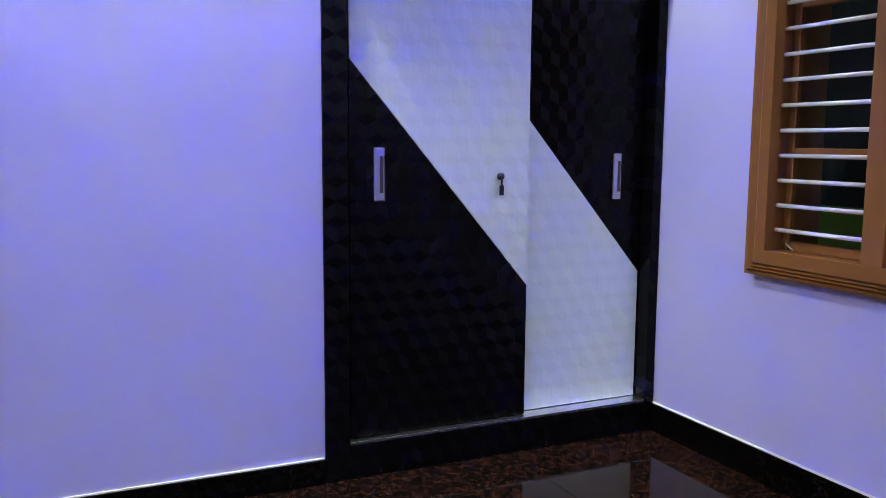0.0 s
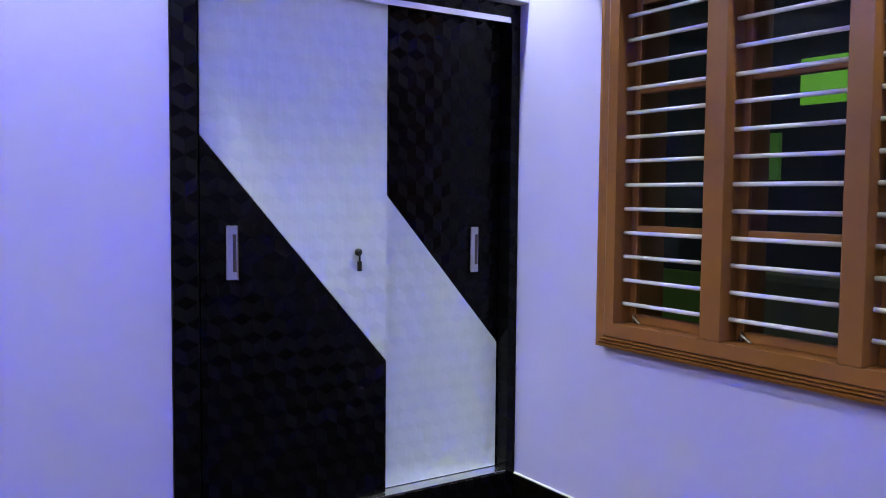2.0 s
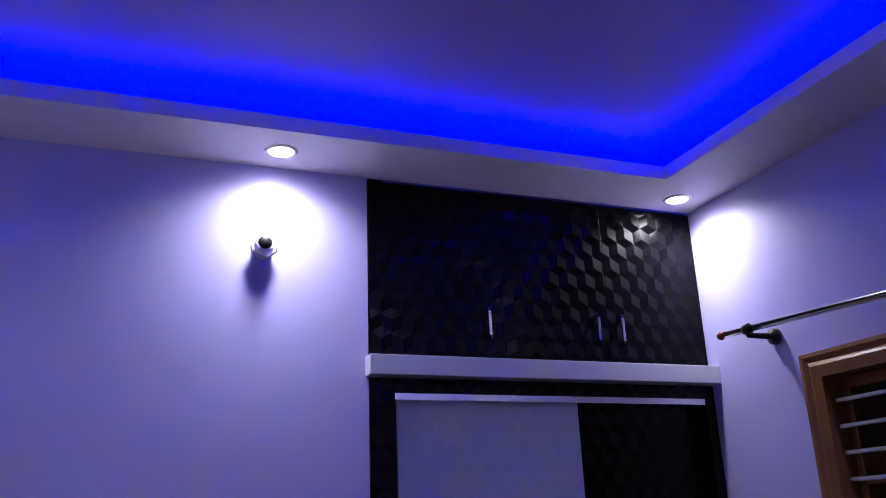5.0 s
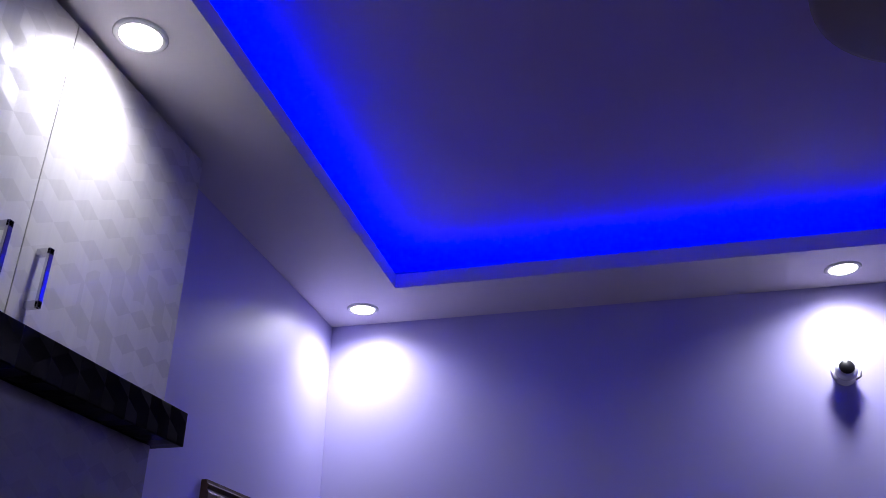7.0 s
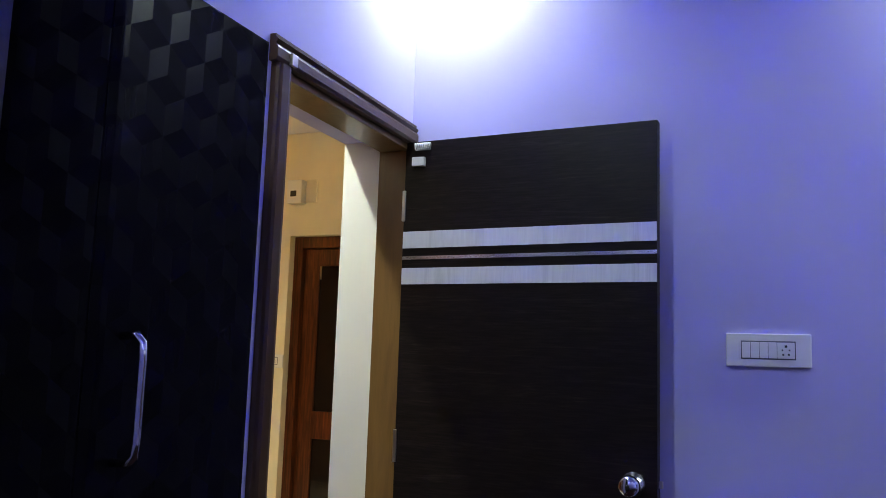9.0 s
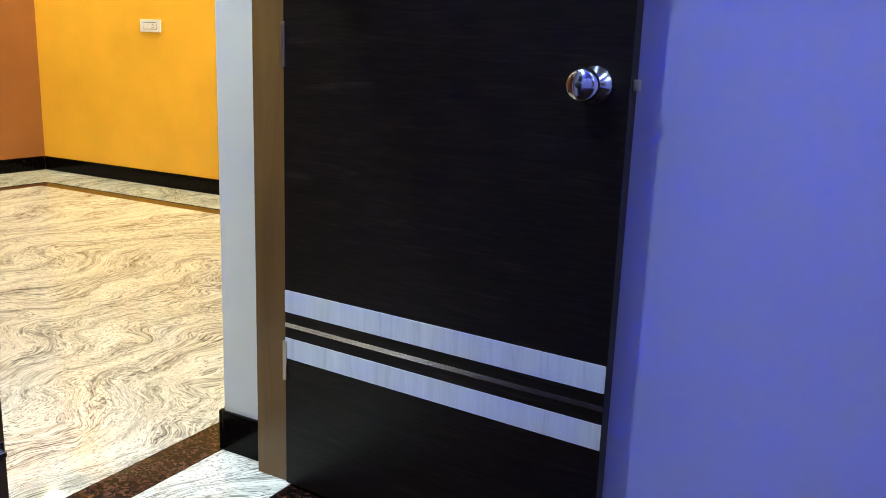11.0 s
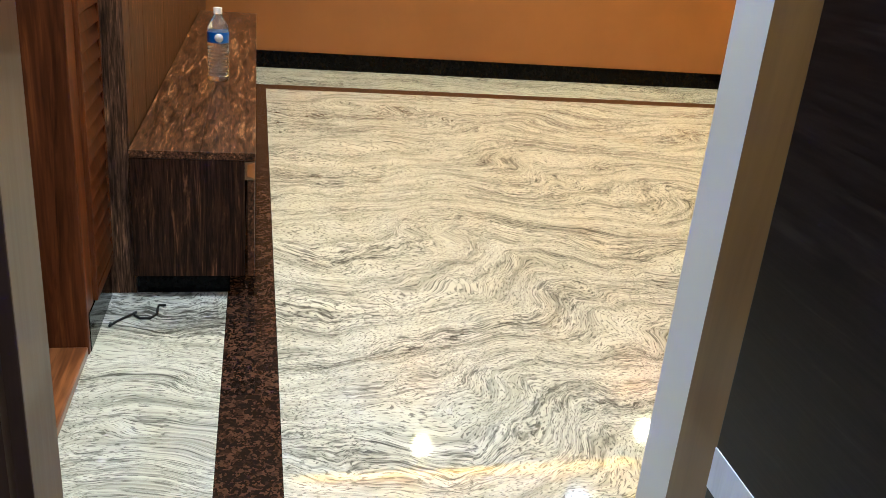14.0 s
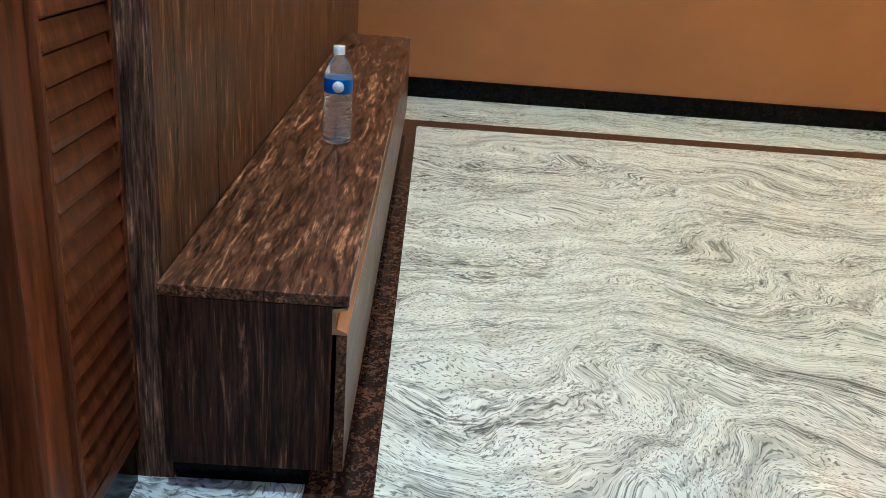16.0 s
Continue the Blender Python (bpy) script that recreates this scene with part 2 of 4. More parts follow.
PALE_STRIPE = wood("ash_grey_veneer", (0.60, 0.62, 0.64), (0.70, 0.72, 0.74), (0.76, 0.78, 0.80), "z", 1.5, 0.4, 0.1, 0.4, 0.10)
FRAME_WOOD = wood("brown_painted_frame", (0.060, 0.031, 0.017), (0.072, 0.038, 0.020), (0.084, 0.045, 0.024), "z", 1.0, 0.35, 0.2, 0.4, 0.2)
# Lighter copy of the frame brown; warm hall light is in its colour.
JAMB_HALL_LIT = wood("frame_brown_hall_lit", (0.135, 0.072, 0.020), (0.16, 0.087, 0.025), (0.18, 0.10, 0.030), "z", 1.0, 0.35, 0.2, 0.4, 0.12)
TEAK = wood("varnished_teak", (0.04, 0.011, 0.0032), (0.13, 0.037, 0.010), (0.22, 0.066, 0.016), "z", 1.1, 0.34, 0.0, 0.16, 0.5)
TEAK_LIGHT = wood("orange_varnished_teak", (0.055, 0.015, 0.004), (0.12, 0.033, 0.009), (0.19, 0.058, 0.015), "z", 1.1, 0.32, 0.1, 0.3)
TEAK_X = wood("varnished_teak_flat", (0.16, 0.05, 0.015), (0.30, 0.11, 0.035), (0.40, 0.16, 0.05), "x", 0.8, 0.3, 0.5)
WINDOW_WOOD = paint("window_brown_paint", (0.235, 0.095, 0.024), 0.38)
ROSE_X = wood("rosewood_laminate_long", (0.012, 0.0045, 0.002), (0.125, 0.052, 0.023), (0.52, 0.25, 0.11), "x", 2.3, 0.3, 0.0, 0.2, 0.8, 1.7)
# Upright grain, coloured darker for the shade on the unit's ends.
ROSE_Z_SHADED = wood("rosewood_laminate_end_shaded", (0.008, 0.0035, 0.002), (0.042, 0.017, 0.0085), (0.24, 0.10, 0.042), "z", 2.6, 0.3, 0.0, 0.12)
PANEL_Z = wood("wall_panel_laminate", (0.020, 0.0105, 0.006), (0.125, 0.062, 0.033), (0.44, 0.22, 0.10), "z", 4.0, 0.34, 0.0, 0.14)
BROWN_GRANITE = speckled("brown_granite", (0.003, 0.0024, 0.0024), (0.008, 0.0038, 0.0035), (0.042, 0.014, 0.010), 90)
BORDER_GRANITE = speckled("border_granite", (0.018, 0.011, 0.009), (0.045, 0.022, 0.014), (0.13, 0.062, 0.036), 115, 0.035)
SKIRT_BLACK = speckled("black_skirting_granite", (0.002, 0.0016, 0.0016), (0.003, 0.0025, 0.0025), (0.007, 0.005, 0.0045), 70, 0.14)
VEINED = veined("veined_granite")
DIFFUSER = glow("lamp_diffuser", (1.0, 0.96, 0.86), 14.0)
HALL_DIFFUSER = glow("hall_lamp_diffuser", (1.0, 0.93, 0.78), 16.0)
LED_BLUE = glow("blue_led", (0.0, 0.008, 1.0), 34.0)
LED_AMBER = glow("amber_led", (1.0, 0.50, 0.05), 22.0)
MIRROR = mat("mirror_silver", (0.86, 0.87, 0.88), 0.01, 1.0)
ETCH = mat("etched_glass", (0.62, 0.62, 0.66), 0.5)
GLASS = glassy("window_glass", (0.85, 0.9, 0.9), 0.0, 1.16)
PET = glassy("clear_plastic", (0.97, 0.98, 0.99), 0.02, 1.33)
bsdf(PET).inputs["Transmission Weight"].default_value = 0.92
BLUE_LABEL = mat("blue_paper", (0.01, 0.10, 0.42), 0.35)
DISC = paint("grey_brown_disc", (0.16, 0.13, 0.11), 0.6)


# ---- building helpers ----
def boxm(x0, x1, y0, y1, z0, z1, bev=0.0, bm=None):
    own = bmesh.new()
    bmesh.ops.create_cube(own, size=1.0)
    for v in own.verts:
        v.co = Vector((x0 + (v.co.x + 0.5) * (x1 - x0), y0 + (v.co.y + 0.5) * (y1 - y0), z0 + (v.co.z + 0.5) * (z1 - z0)))
    if bev:
        bmesh.ops.bevel(own, geom=own.edges[:], offset=bev, segments=2, affect="EDGES", profile=0.6)
    return own if bm is None else join(bm, own)


def join(bm, other):
    mesh = bpy.data.meshes.new("joined")
    other.to_mesh(mesh)
    bm.from_mesh(mesh)
    bpy.data.meshes.remove(mesh)
    other.free()
    return bm


def prism(points, axis, a, b):
    """Extrudes an outline: axis y takes (x, z) points, x takes (y, z), z takes (x, y)."""
    bm = bmesh.new()

    def put(p, d):
        return {"y": (p[0], d, p[1]), "x": (d, p[0], p[1]), "z": (p[0], p[1], d)}[axis]
    lo = [bm.verts.new(put(p, a)) for p in points]
    hi = [bm.verts.new(put(p, b)) for p in points]
    bm.faces.new(lo), bm.faces.new(hi)
    n = len(points)
    for i in range(n):
        bm.faces.new((lo[i], lo[(i + 1) % n], hi[(i + 1) % n], hi[i]))
    bmesh.ops.recalc_face_normals(bm, faces=bm.faces[:])
    return bm


def lathe(profile, centre, axis="z", steps=32):
    """Turns (radius, height) points about an axis through centre."""
    bm = bmesh.new()
    rings = []
    for r, h in profile:
        ring = []
        for i in range(steps):
            a = 2 * math.pi * i / steps
            c, s = r * math.cos(a), r * math.sin(a)
            p = {"z": (c, s, h), "y": (c, h, s), "x": (h, c, s)}[axis]
            ring.append(bm.verts.new(Vector(centre) + Vector(p)))
        rings.append(ring)
    for a, b in zip(rings, rings[1:]):
        for i in range(steps):
            bm.faces.new((a[i], a[(i + 1) % steps], b[(i + 1) % steps], b[i]))
    bm.faces.new(rings[0]), bm.faces.new(rings[-1])
    bmesh.ops.recalc_face_normals(bm, faces=bm.faces[:])
    for f in bm.faces:
        f.smooth = len(f.verts) == 4
    return bm


def tube(points, r, steps=10):
    """A round bar along points."""
    bm = bmesh.new()
    rings = []
    pts = [Vector(p) for p in points]
    for i, p in enumerate(pts):
        d = (pts[min(i + 1, len(pts) - 1)] - pts[max(i - 1, 0)]).normalized()
        side = d.orthogonal().normalized() if i == 0 else (side - d * side.dot(d)).normalized()
        up = d.cross(side)
        rings.append([bm.verts.new(p + r * (math.cos(a) * side + math.sin(a) * up)) for a in [2 * math.pi * k / steps for k in range(steps)]])
    for a, b in zip(rings, rings[1:]):
        for i in range(steps):
            f = bm.faces.new((a[i], a[(i + 1) % steps], b[(i + 1) % steps], b[i]))
            f.smooth = True
    bm.faces.new(rings[0]), bm.faces.new(rings[-1])
    bmesh.ops.recalc_face_normals(bm, faces=bm.faces[:])
    return bm


def part(name, bm, material, parent=None, label=""):
    """Links a bmesh, given in world metres, as one mesh object under parent."""
    base = Vector((0, 0, 0))
    p = parent
    while p is not None:
        base += p.location
        p = p.parent
    for v in bm.verts:
        v.co -= base
    mesh = bpy.data.meshes.new(name)
    bm.to_mesh(mesh)
    bm.free()
    mesh.materials.append(material)
    ob = new(name, mesh)
    ob.parent = parent
    if label:
        ob["label"] = label
    return ob


def thing(name, at, label, category, group=""):
    ob = new(name)
    ob.location = at
    ob.empty_display_size = 0.1
    return tagged(ob, label, category, group)


def solid(name, bm, material, label, category):
    return tagged(part(name, bm, material), label, category, kind="structure")


# ---- setting ----
XH = -0.268  # hall face of the door wall
solid("wall_north", boxm(0, 2.176, 0, 0.2, 0, 3.05), LILAC, "lilac painted wall with a surveillance camera", "wall")
solid("wall_north_back", boxm(0, 3.85, 0.62, 0.75, 0, 3.05), LILAC, "plain wall behind the built-in wardrobe", "wall")
bm = boxm(XH, 0, Y_SOUTH, -0.83, 0, 3.05)
boxm(XH, 0, -0.83, 0.03, 2.07, 3.05, bm=bm)
solid("wall_west", bm, LILAC, "lilac painted wall with a doorway", "wall")
solid("wall_west_corner", boxm(XH, 0, 0.03, 0.2, 0, 3.05), REVEAL, "white plastered door reveal", "wall")
bm = boxm(X_EAST, 3.83, -0.62, 0.75, 0, 3.05)
boxm(X_EAST, 3.83, -2.12, -0.62, 0, 0.82, bm=bm)
boxm(X_EAST, 3.83, -2.12, -0.62, 2.05, 3.05, bm=bm)
boxm(X_EAST, 3.83, Y_SOUTH, -2.12, 0, 3.05, bm=bm)
solid("wall_east", bm, LILAC, "lilac painted wall with a barred window", "wall")
solid("wall_south", boxm(XH, 3.83, Y_SOUTH - 0.2, Y_SOUTH, 0, 3.05), LILAC, "plain lilac painted wall", "wall")
solid("ceiling", boxm(XH, 3.83, Y_SOUTH - 0.2, 0.75, Z_CEIL, Z_CEIL + 0.1), CEIL_COVE_TINT, "pale lilac ceiling, its paint deepened for the blue cove wash", "ceiling")

# drop band with an upstand that hides the led strip
DX0, DX1, DY0, DY1 = 0.345, 3.30, Y_SOUTH + 0.33, -0.305
LIP = 2.908
bm = boxm(0, X_EAST, DY1, 0, Z_DROP, Z_DROP + 0.015)
boxm(0, X_EAST, Y_SOUTH, DY0, Z_DROP, Z_DROP + 0.015, bm=bm)
boxm(0, DX0, DY0, DY1, Z_DROP, Z_DROP + 0.015, bm=bm)
boxm(DX1, X_EAST, DY0, DY1, Z_DROP, Z_DROP + 0.015, bm=bm)
boxm(DX0 - 0.012, DX1 + 0.012, DY1, DY1 + 0.012, Z_DROP + 0.015, LIP, bm=bm)
boxm(DX0 - 0.012, DX1 + 0.012, DY0 - 0.012, DY0, Z_DROP + 0.015, LIP, bm=bm)
boxm(DX0 - 0.012, DX0, DY0, DY1, Z_DROP + 0.015, LIP, bm=bm)
boxm(DX1, DX1 + 0.012, DY0, DY1, Z_DROP + 0.015, LIP, bm=bm)
solid("ceiling_drop", bm, CEIL_WHITE, "white dropped ceiling border with a cove", "ceiling")

floor = tagged(part("floor", boxm(0.0, X_EAST, Y_SOUTH, 0.0, -0.1, -0.02), SKIRT_BLACK), "polished dark brown granite slab floor", "floor", kind="structure")
for x0, x1 in ((0.003, 0.92), (0.92, 1.93), (1.93, 2.93), (2.93, X_EAST)):
    for y0, y1 in ((Y_SOUTH, -2.2), (-2.2, 0.0)):
        part("granite_slab", boxm(x0 + 0.0008, x1 - 0.0008, y0 + 0.0008, y1 - 0.0008, -0.02, 0.0, 0.0006), BROWN_GRANITE, floor)


def skirting(name, x0, x1, y0, y1, h, label="polished black granite skirting"):
    solid(name, boxm(x0, x1, y0, y1, 0, h, 0.003), SKIRT_BLACK, label, "skirting")


skirting("baseboard", 0.03, 2.045, -0.013, 0.0, 0.09)
skirting("baseboard", 2.047, 2.174, -0.014, 0.0, 0.09)
skirting("baseboard", X_EAST - 0.013, X_EAST, Y_SOUTH, -0.013, 0.118)
skirting("baseboard", 0, 0.013, Y_SOUTH, -0.832, 0.118)
skirting("baseboard", 0.013, X_EAST - 0.013, Y_SOUTH, Y_SOUTH + 0.013, 0.118)

for x0, x1, y0, y1, z in ((0.03, 2.172, -0.008, 0.0, 0.09), (X_EAST - 0.008, X_EAST, Y_SOUTH, -0.01, 0.118)):
    solid("trim", boxm(x0, x1, y0, y1, z, z + 0.006, 0.001), REVEAL, "thin white filler line above the skirting", "trim")

# hall shell
HX, HY = -5.096, 2.99
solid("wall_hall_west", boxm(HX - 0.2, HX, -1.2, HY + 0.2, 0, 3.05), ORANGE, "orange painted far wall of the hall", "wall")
solid("wall_hall_north", boxm(HX, -2.2, HY, HY + 0.2, 0, 3.05), YELLOW, "bright yellow painted hall wall", "wall")
PY, PX = 2.40, -2.195
bm = boxm(PX, -1.98, PY, HY + 0.2, 0, 3.05)
boxm(-1.98, -1.06, PY, HY + 0.2, 2.147, 3.05, bm=bm)
boxm(-1.06, XH, PY, HY + 0.2, 0, 3.05, bm=bm)
boxm(-1.98, -1.06, PY + 0.23, HY + 0.2, 0, 2.147, bm=bm)
solid("wall_hall_pillar", bm, CREAM, "cream painted hall wall round a wooden door", "wall")
solid("wall_hall_east", boxm(XH, 0.0, 0.2, PY, 0, 3.05), CREAM, "cream painted hall wall", "wall")
bm = boxm(HX, -1.27, -1.14, -0.945, 0, 3.05)
boxm(-1.27, -0.30, -1.14, -0.945, 2.12, 3.05, bm=bm)
boxm(-0.30, XH, -1.14, -0.945, 0, 3.05, bm=bm)
solid("wall_hall_south", bm, CREAM, "cream painted hall wall behind the panelling", "wall")
bm = boxm(-1.6, XH, -2.4, -2.3, 0, 3.05)
boxm(-1.7, -1.6, -2.3, -1.14, 0, 3.05, bm=bm)
solid("wall_lobby", bm, CREAM, "plain wall beyond the open wooden door", "wall")
solid("floor_lobby", boxm(-1.6, XH, -2.3, -1.10, -0.1, -0.004), SKIRT_BLACK, "dark floor beyond the wooden door", "floor")
solid("ceiling_lobby", boxm(-1.7, XH, -2.4, -1.14, 3.0, 3.1), CEIL_WHITE, "plain ceiling beyond the wooden door", "ceiling")
solid("ceiling_hall", boxm(HX, XH, -0.945, HY, Z_CEIL + 0.03, Z_CEIL + 0.1), CEIL_WHITE, "white hall ceiling", "ceiling")
bm = boxm(HX, XH, -0.945, -0.3, 2.86, 2.90)
boxm(HX, PX, 2.40, HY, 2.86, 2.90, bm=bm)
boxm(PX, XH, 1.85, PY, 2.86, 2.90, bm=bm)
boxm(HX, -4.50, -0.3, 2.40, 2.86, 2.90, bm=bm)
boxm(-0.8, XH, -0.3, 1.85, 2.86, 2.90, bm=bm)
solid("ceiling_hall_drop", bm, CEIL_WHITE, "white dropped border of the hall ceiling", "ceiling")

# hall floor: field, mitred border, outer band
hall_floor = solid("floor_hall", boxm(HX, 0.002, -0.945, HY, -0.1, -0.02), SKIRT_BLACK, "veined pale granite floor with a dark brown border", "floor")
IX0, IX1, IY0, IY1, BW = -4.387, -0.400, -0.497, 2.441, 0.13
J = 0.0006
for x0, x1 in ((IX0, -2.4), (-2.4, IX1)):
    for y0, y1 in ((IY0, 0.98), (0.98, IY1)):
        part("granite_slab", boxm(x0 + J, x1 - J, y0 + J, y1 - J, -0.02, 0.0), VEINED, hall_floor)
part("border_strip", prism([(IX0, IY0), (IX1, IY0), (IX1 + BW, IY0 - BW), (IX0 - BW, IY0 - BW)], "z", -0.02, 0.0), BORDER_GRANITE, hall_floor, "dark brown speckled granite strip")
part("border_strip", prism([(IX1 + J, IY0), (IX1 + J, IY1), (IX1 + BW, IY1 + BW), (IX1 + BW, IY0 - BW + 2 * J)], "z", -0.02, 0.0), BORDER_GRANITE, hall_floor, "dark brown speckled granite strip")
part("border_strip", prism([(IX0, IY1), (IX1, IY1), (IX1 + BW, IY1 + BW), (IX0 - BW, IY1 + BW)], "z", -0.02, 0.0), BORDER_GRANITE, hall_floor, "dark brown speckled granite strip")
part("border_strip", prism([(IX0 - J, IY0), (IX0 - J, IY1), (IX0 - BW, IY1 + BW), (IX0 - BW, IY0 - BW)], "z", -0.02, 0.0), BORDER_GRANITE, hall_floor, "dark brown speckled granite strip")
for x0, x1, y0, y1 in ((HX, 0.002, -0.945, IY0 - BW - J), (HX, 0.002, IY1 + BW + J, HY), (HX, IX0 - BW - J, IY0 - BW, IY1 + BW), (IX1 + BW + J, 0.002, IY0 - BW, IY1 + BW)):
    part("granite_slab", boxm(x0, x1, y0, y1, -0.02, 0.0), VEINED, hall_floor)
skirting("baseboard", HX, HX + 0.013, -0.62, HY - 0.013, 0.112)
skirting("baseboard", HX + 0.013, PX - 0.013, HY - 0.013, HY, 0.112)
skirting("baseboard", PX - 0.013, PX, PY - 0.013, HY, 0.112)
skirting("baseboard", PX, -1.98, PY - 0.013, PY, 0.112)
skirting("baseboard", -1.06, XH - 0.013, PY - 0.013, PY, 0.112)
skirting("baseboard", XH - 0.013, XH, 0.02, PY - 0.013, 0.112)
skirting("baseboard", XH, -0.106, 0.018, 0.03, 0.112, "short black granite skirting in the door reveal")
skirting("baseboard", -0.30, XH, -0.945, -0.932, 0.112)
skirting("baseboard", -1.51, -1.19, -0.945, -0.933, 0.1)

# ---- lamps ----


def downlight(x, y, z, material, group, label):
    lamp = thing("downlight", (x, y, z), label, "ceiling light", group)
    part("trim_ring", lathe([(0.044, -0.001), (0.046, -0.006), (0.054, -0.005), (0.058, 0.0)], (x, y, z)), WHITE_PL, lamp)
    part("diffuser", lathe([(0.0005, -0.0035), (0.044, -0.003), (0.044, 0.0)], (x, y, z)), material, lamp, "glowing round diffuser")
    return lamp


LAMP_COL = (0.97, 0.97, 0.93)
# The last four are unseen, added so the ring lights the whole room.
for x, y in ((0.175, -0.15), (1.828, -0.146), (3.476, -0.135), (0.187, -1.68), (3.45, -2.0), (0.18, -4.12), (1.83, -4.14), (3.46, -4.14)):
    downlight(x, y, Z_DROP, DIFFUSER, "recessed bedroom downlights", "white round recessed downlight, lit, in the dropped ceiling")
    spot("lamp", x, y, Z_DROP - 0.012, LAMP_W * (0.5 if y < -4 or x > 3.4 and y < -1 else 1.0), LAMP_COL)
HALL_COL = (1.0, 0.73, 0.31)
for x, y in ((-4.74, 0.72), (-4.82, 2.64), (-2.59, 2.56), (-2.5, -0.6)):
    downlight(x, y, 2.86, HALL_DIFFUSER, "recessed hall downlights", "white round recessed downlight, lit, in the hall ceiling")
    spot("lamp", x, y, 2.846, HALL_W * (1.25 if x > -3 and y > 2 else 1.0), HALL_COL)
# Unseen lamp, added to light the door reveal and the floor beside it.
downlight(-0.62, -0.58, 2.86, HALL_DIFFUSER, "recessed hall downlights", "white round recessed downlight, lit, in the hall ceiling")
spot("lamp", -0.62, -0.58, 2.846, HALL_W * 1.35, (1.0, 0.94, 0.78))
for x, y in ((-4.15, 1.83), (-4.15, -0.24)):
    downlight(x, y, 3.03, HALL_DIFFUSER, "recessed hall downlights", "white round recessed downlight, lit, in the hall ceiling")
    spot("lamp", x, y, 3.015, HALL_W * 0.4, (0.86, 0.95, 1.0))


def led(name, pts, material, label):
    tagged(part(name, pts, material), label, "led strip")


LZ = LIP - 0.003
bm = boxm(DX0 - 0.03, DX1 + 0.03, DY1 + 0.018, DY1 + 0.03, LZ, LZ + 0.006)
boxm(DX0 - 0.03, DX1 + 0.03, DY0 - 0.03, DY0 - 0.018, LZ, LZ + 0.006, bm=bm)
boxm(DX0 - 0.03, DX0 - 0.018, DY0, DY1, LZ, LZ + 0.006, bm=bm)
boxm(DX1 + 0.018, DX1 + 0.03, DY0, DY1, LZ, LZ + 0.006, bm=bm)
led("led_strip", bm, LED_BLUE, "glowing blue led strip in the ceiling cove")
bm = boxm(-4.51, -4.502, -0.3, 2.40, 2.905, 2.912)
boxm(-4.50, PX, 2.402, 2.41, 2.905, 2.911, bm=bm)
boxm(-4.50, -0.8, -0.312, -0.304, 2.905, 2.911, bm=bm)
boxm(PX + 0.01, -0.8, 1.852, 1.86, 2.905, 2.911, bm=bm)
led("led_strip", bm, LED_AMBER, "glowing amber led strip in the hall ceiling cove")

# ceiling disc, rod and hook
DC = (1.94, -1.38, Z_CEIL)
disc = thing("ceiling_rose", DC, "grey-brown round plate on the bedroom ceiling", "ceiling rose")
part("plate", lathe([(0.355, 0.0), (0.355, -0.012), (0.34, -0.02), (0.0005, -0.02)], DC, steps=64), DISC, disc)
part("centre_boss", lathe([(0.05, -0.02), (0.048, -0.03), (0.02, -0.036), (0.0005, -0.036)], DC, steps=32), DISC, disc)
hook = thing("fan_hook", (1.962, -1.38, Z_CEIL - 0.036), "white fan rod with a dark wire loop hanging from the ceiling", "fan hook")
part("rod", lathe([(0.014, 0.0), (0.014, -0.15), (0.018, -0.152), (0.018, -0.172), (0.011, -0.176), (0.0005, -0.176)], (1.962, -1.38, Z_CEIL - 0.036), steps=16), WHITE_PL, hook)
part("pin", lathe([(0.005, -0.022), (0.005, 0.022)], (1.962, -1.38, Z_CEIL - 0.195), "y", 10), BLACK, hook, "small dark cross pin")
ring = [(1.959 + 0.030 * math.cos(a), -1.38 + 0.012 * math.sin(a), 2.767 + 0.036 * math.sin(a)) for a in [math.pi / 2 + 2 * math.pi * i / 20 for i in range(23)]]
part("wire_loop", tube(ring + [(1.977, -1.38, 2.725), (1.952, -1.38, 2.715)], 0.004), BLACK, hook, "dark looped wire")

# ---- wardrobe in the north wall ----
wr = thing("wardrobe", (2.9, 0.1, 0), "black and silver-white sliding wardrobe in embossed laminate, built into wall", "wardrobe")
bm = boxm(2.177, 2.268, -0.008, 0.6, 0.0, 2.101, 0.002)
part("side_panel", bm, DARK_Y, wr)
part("side_panel", boxm(3.585, 3.628, -0.008, 0.6, 0.0, 2.101, 0.002), DARK_Y, wr)
part("plinth", boxm(2.268, 3.585, -0.008, 0.6, 0.0, 0.128, 0.002), DARK_Y, wr)
part("top_panel", boxm(2.268, 3.585, -0.008, 0.6, 2.05, 2.101, 0.002), DARK_Y, wr)
part("bottom_rail", boxm(2.27, 3.583, -0.004, 0.10, 0.128, 0.137, 0.001), ALU, wr, "aluminium sliding rail")
part("top_rail", boxm(2.27, 3.583, -0.004, 0.10, 2.026, 2.05, 0.001), ALU, wr, "aluminium sliding rail")
part("back_panel", boxm(2.268, 3.585, 0.12, 0.6, 0.137, 2.026), BLACK, wr)
L0, L1, R0, R1, ZB, ZT = 2.283, 3.010, 2.98, 3.578, 0.14, 2.026
left = part("door", boxm(L0, L1, 0.032, 0.05, ZB, ZT), BLACK, wr, "sliding door, black below and pale above a slant")
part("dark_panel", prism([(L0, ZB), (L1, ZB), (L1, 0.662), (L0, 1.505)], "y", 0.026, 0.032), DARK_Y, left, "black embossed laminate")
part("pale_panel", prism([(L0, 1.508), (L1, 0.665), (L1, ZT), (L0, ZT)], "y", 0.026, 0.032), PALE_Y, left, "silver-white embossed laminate")
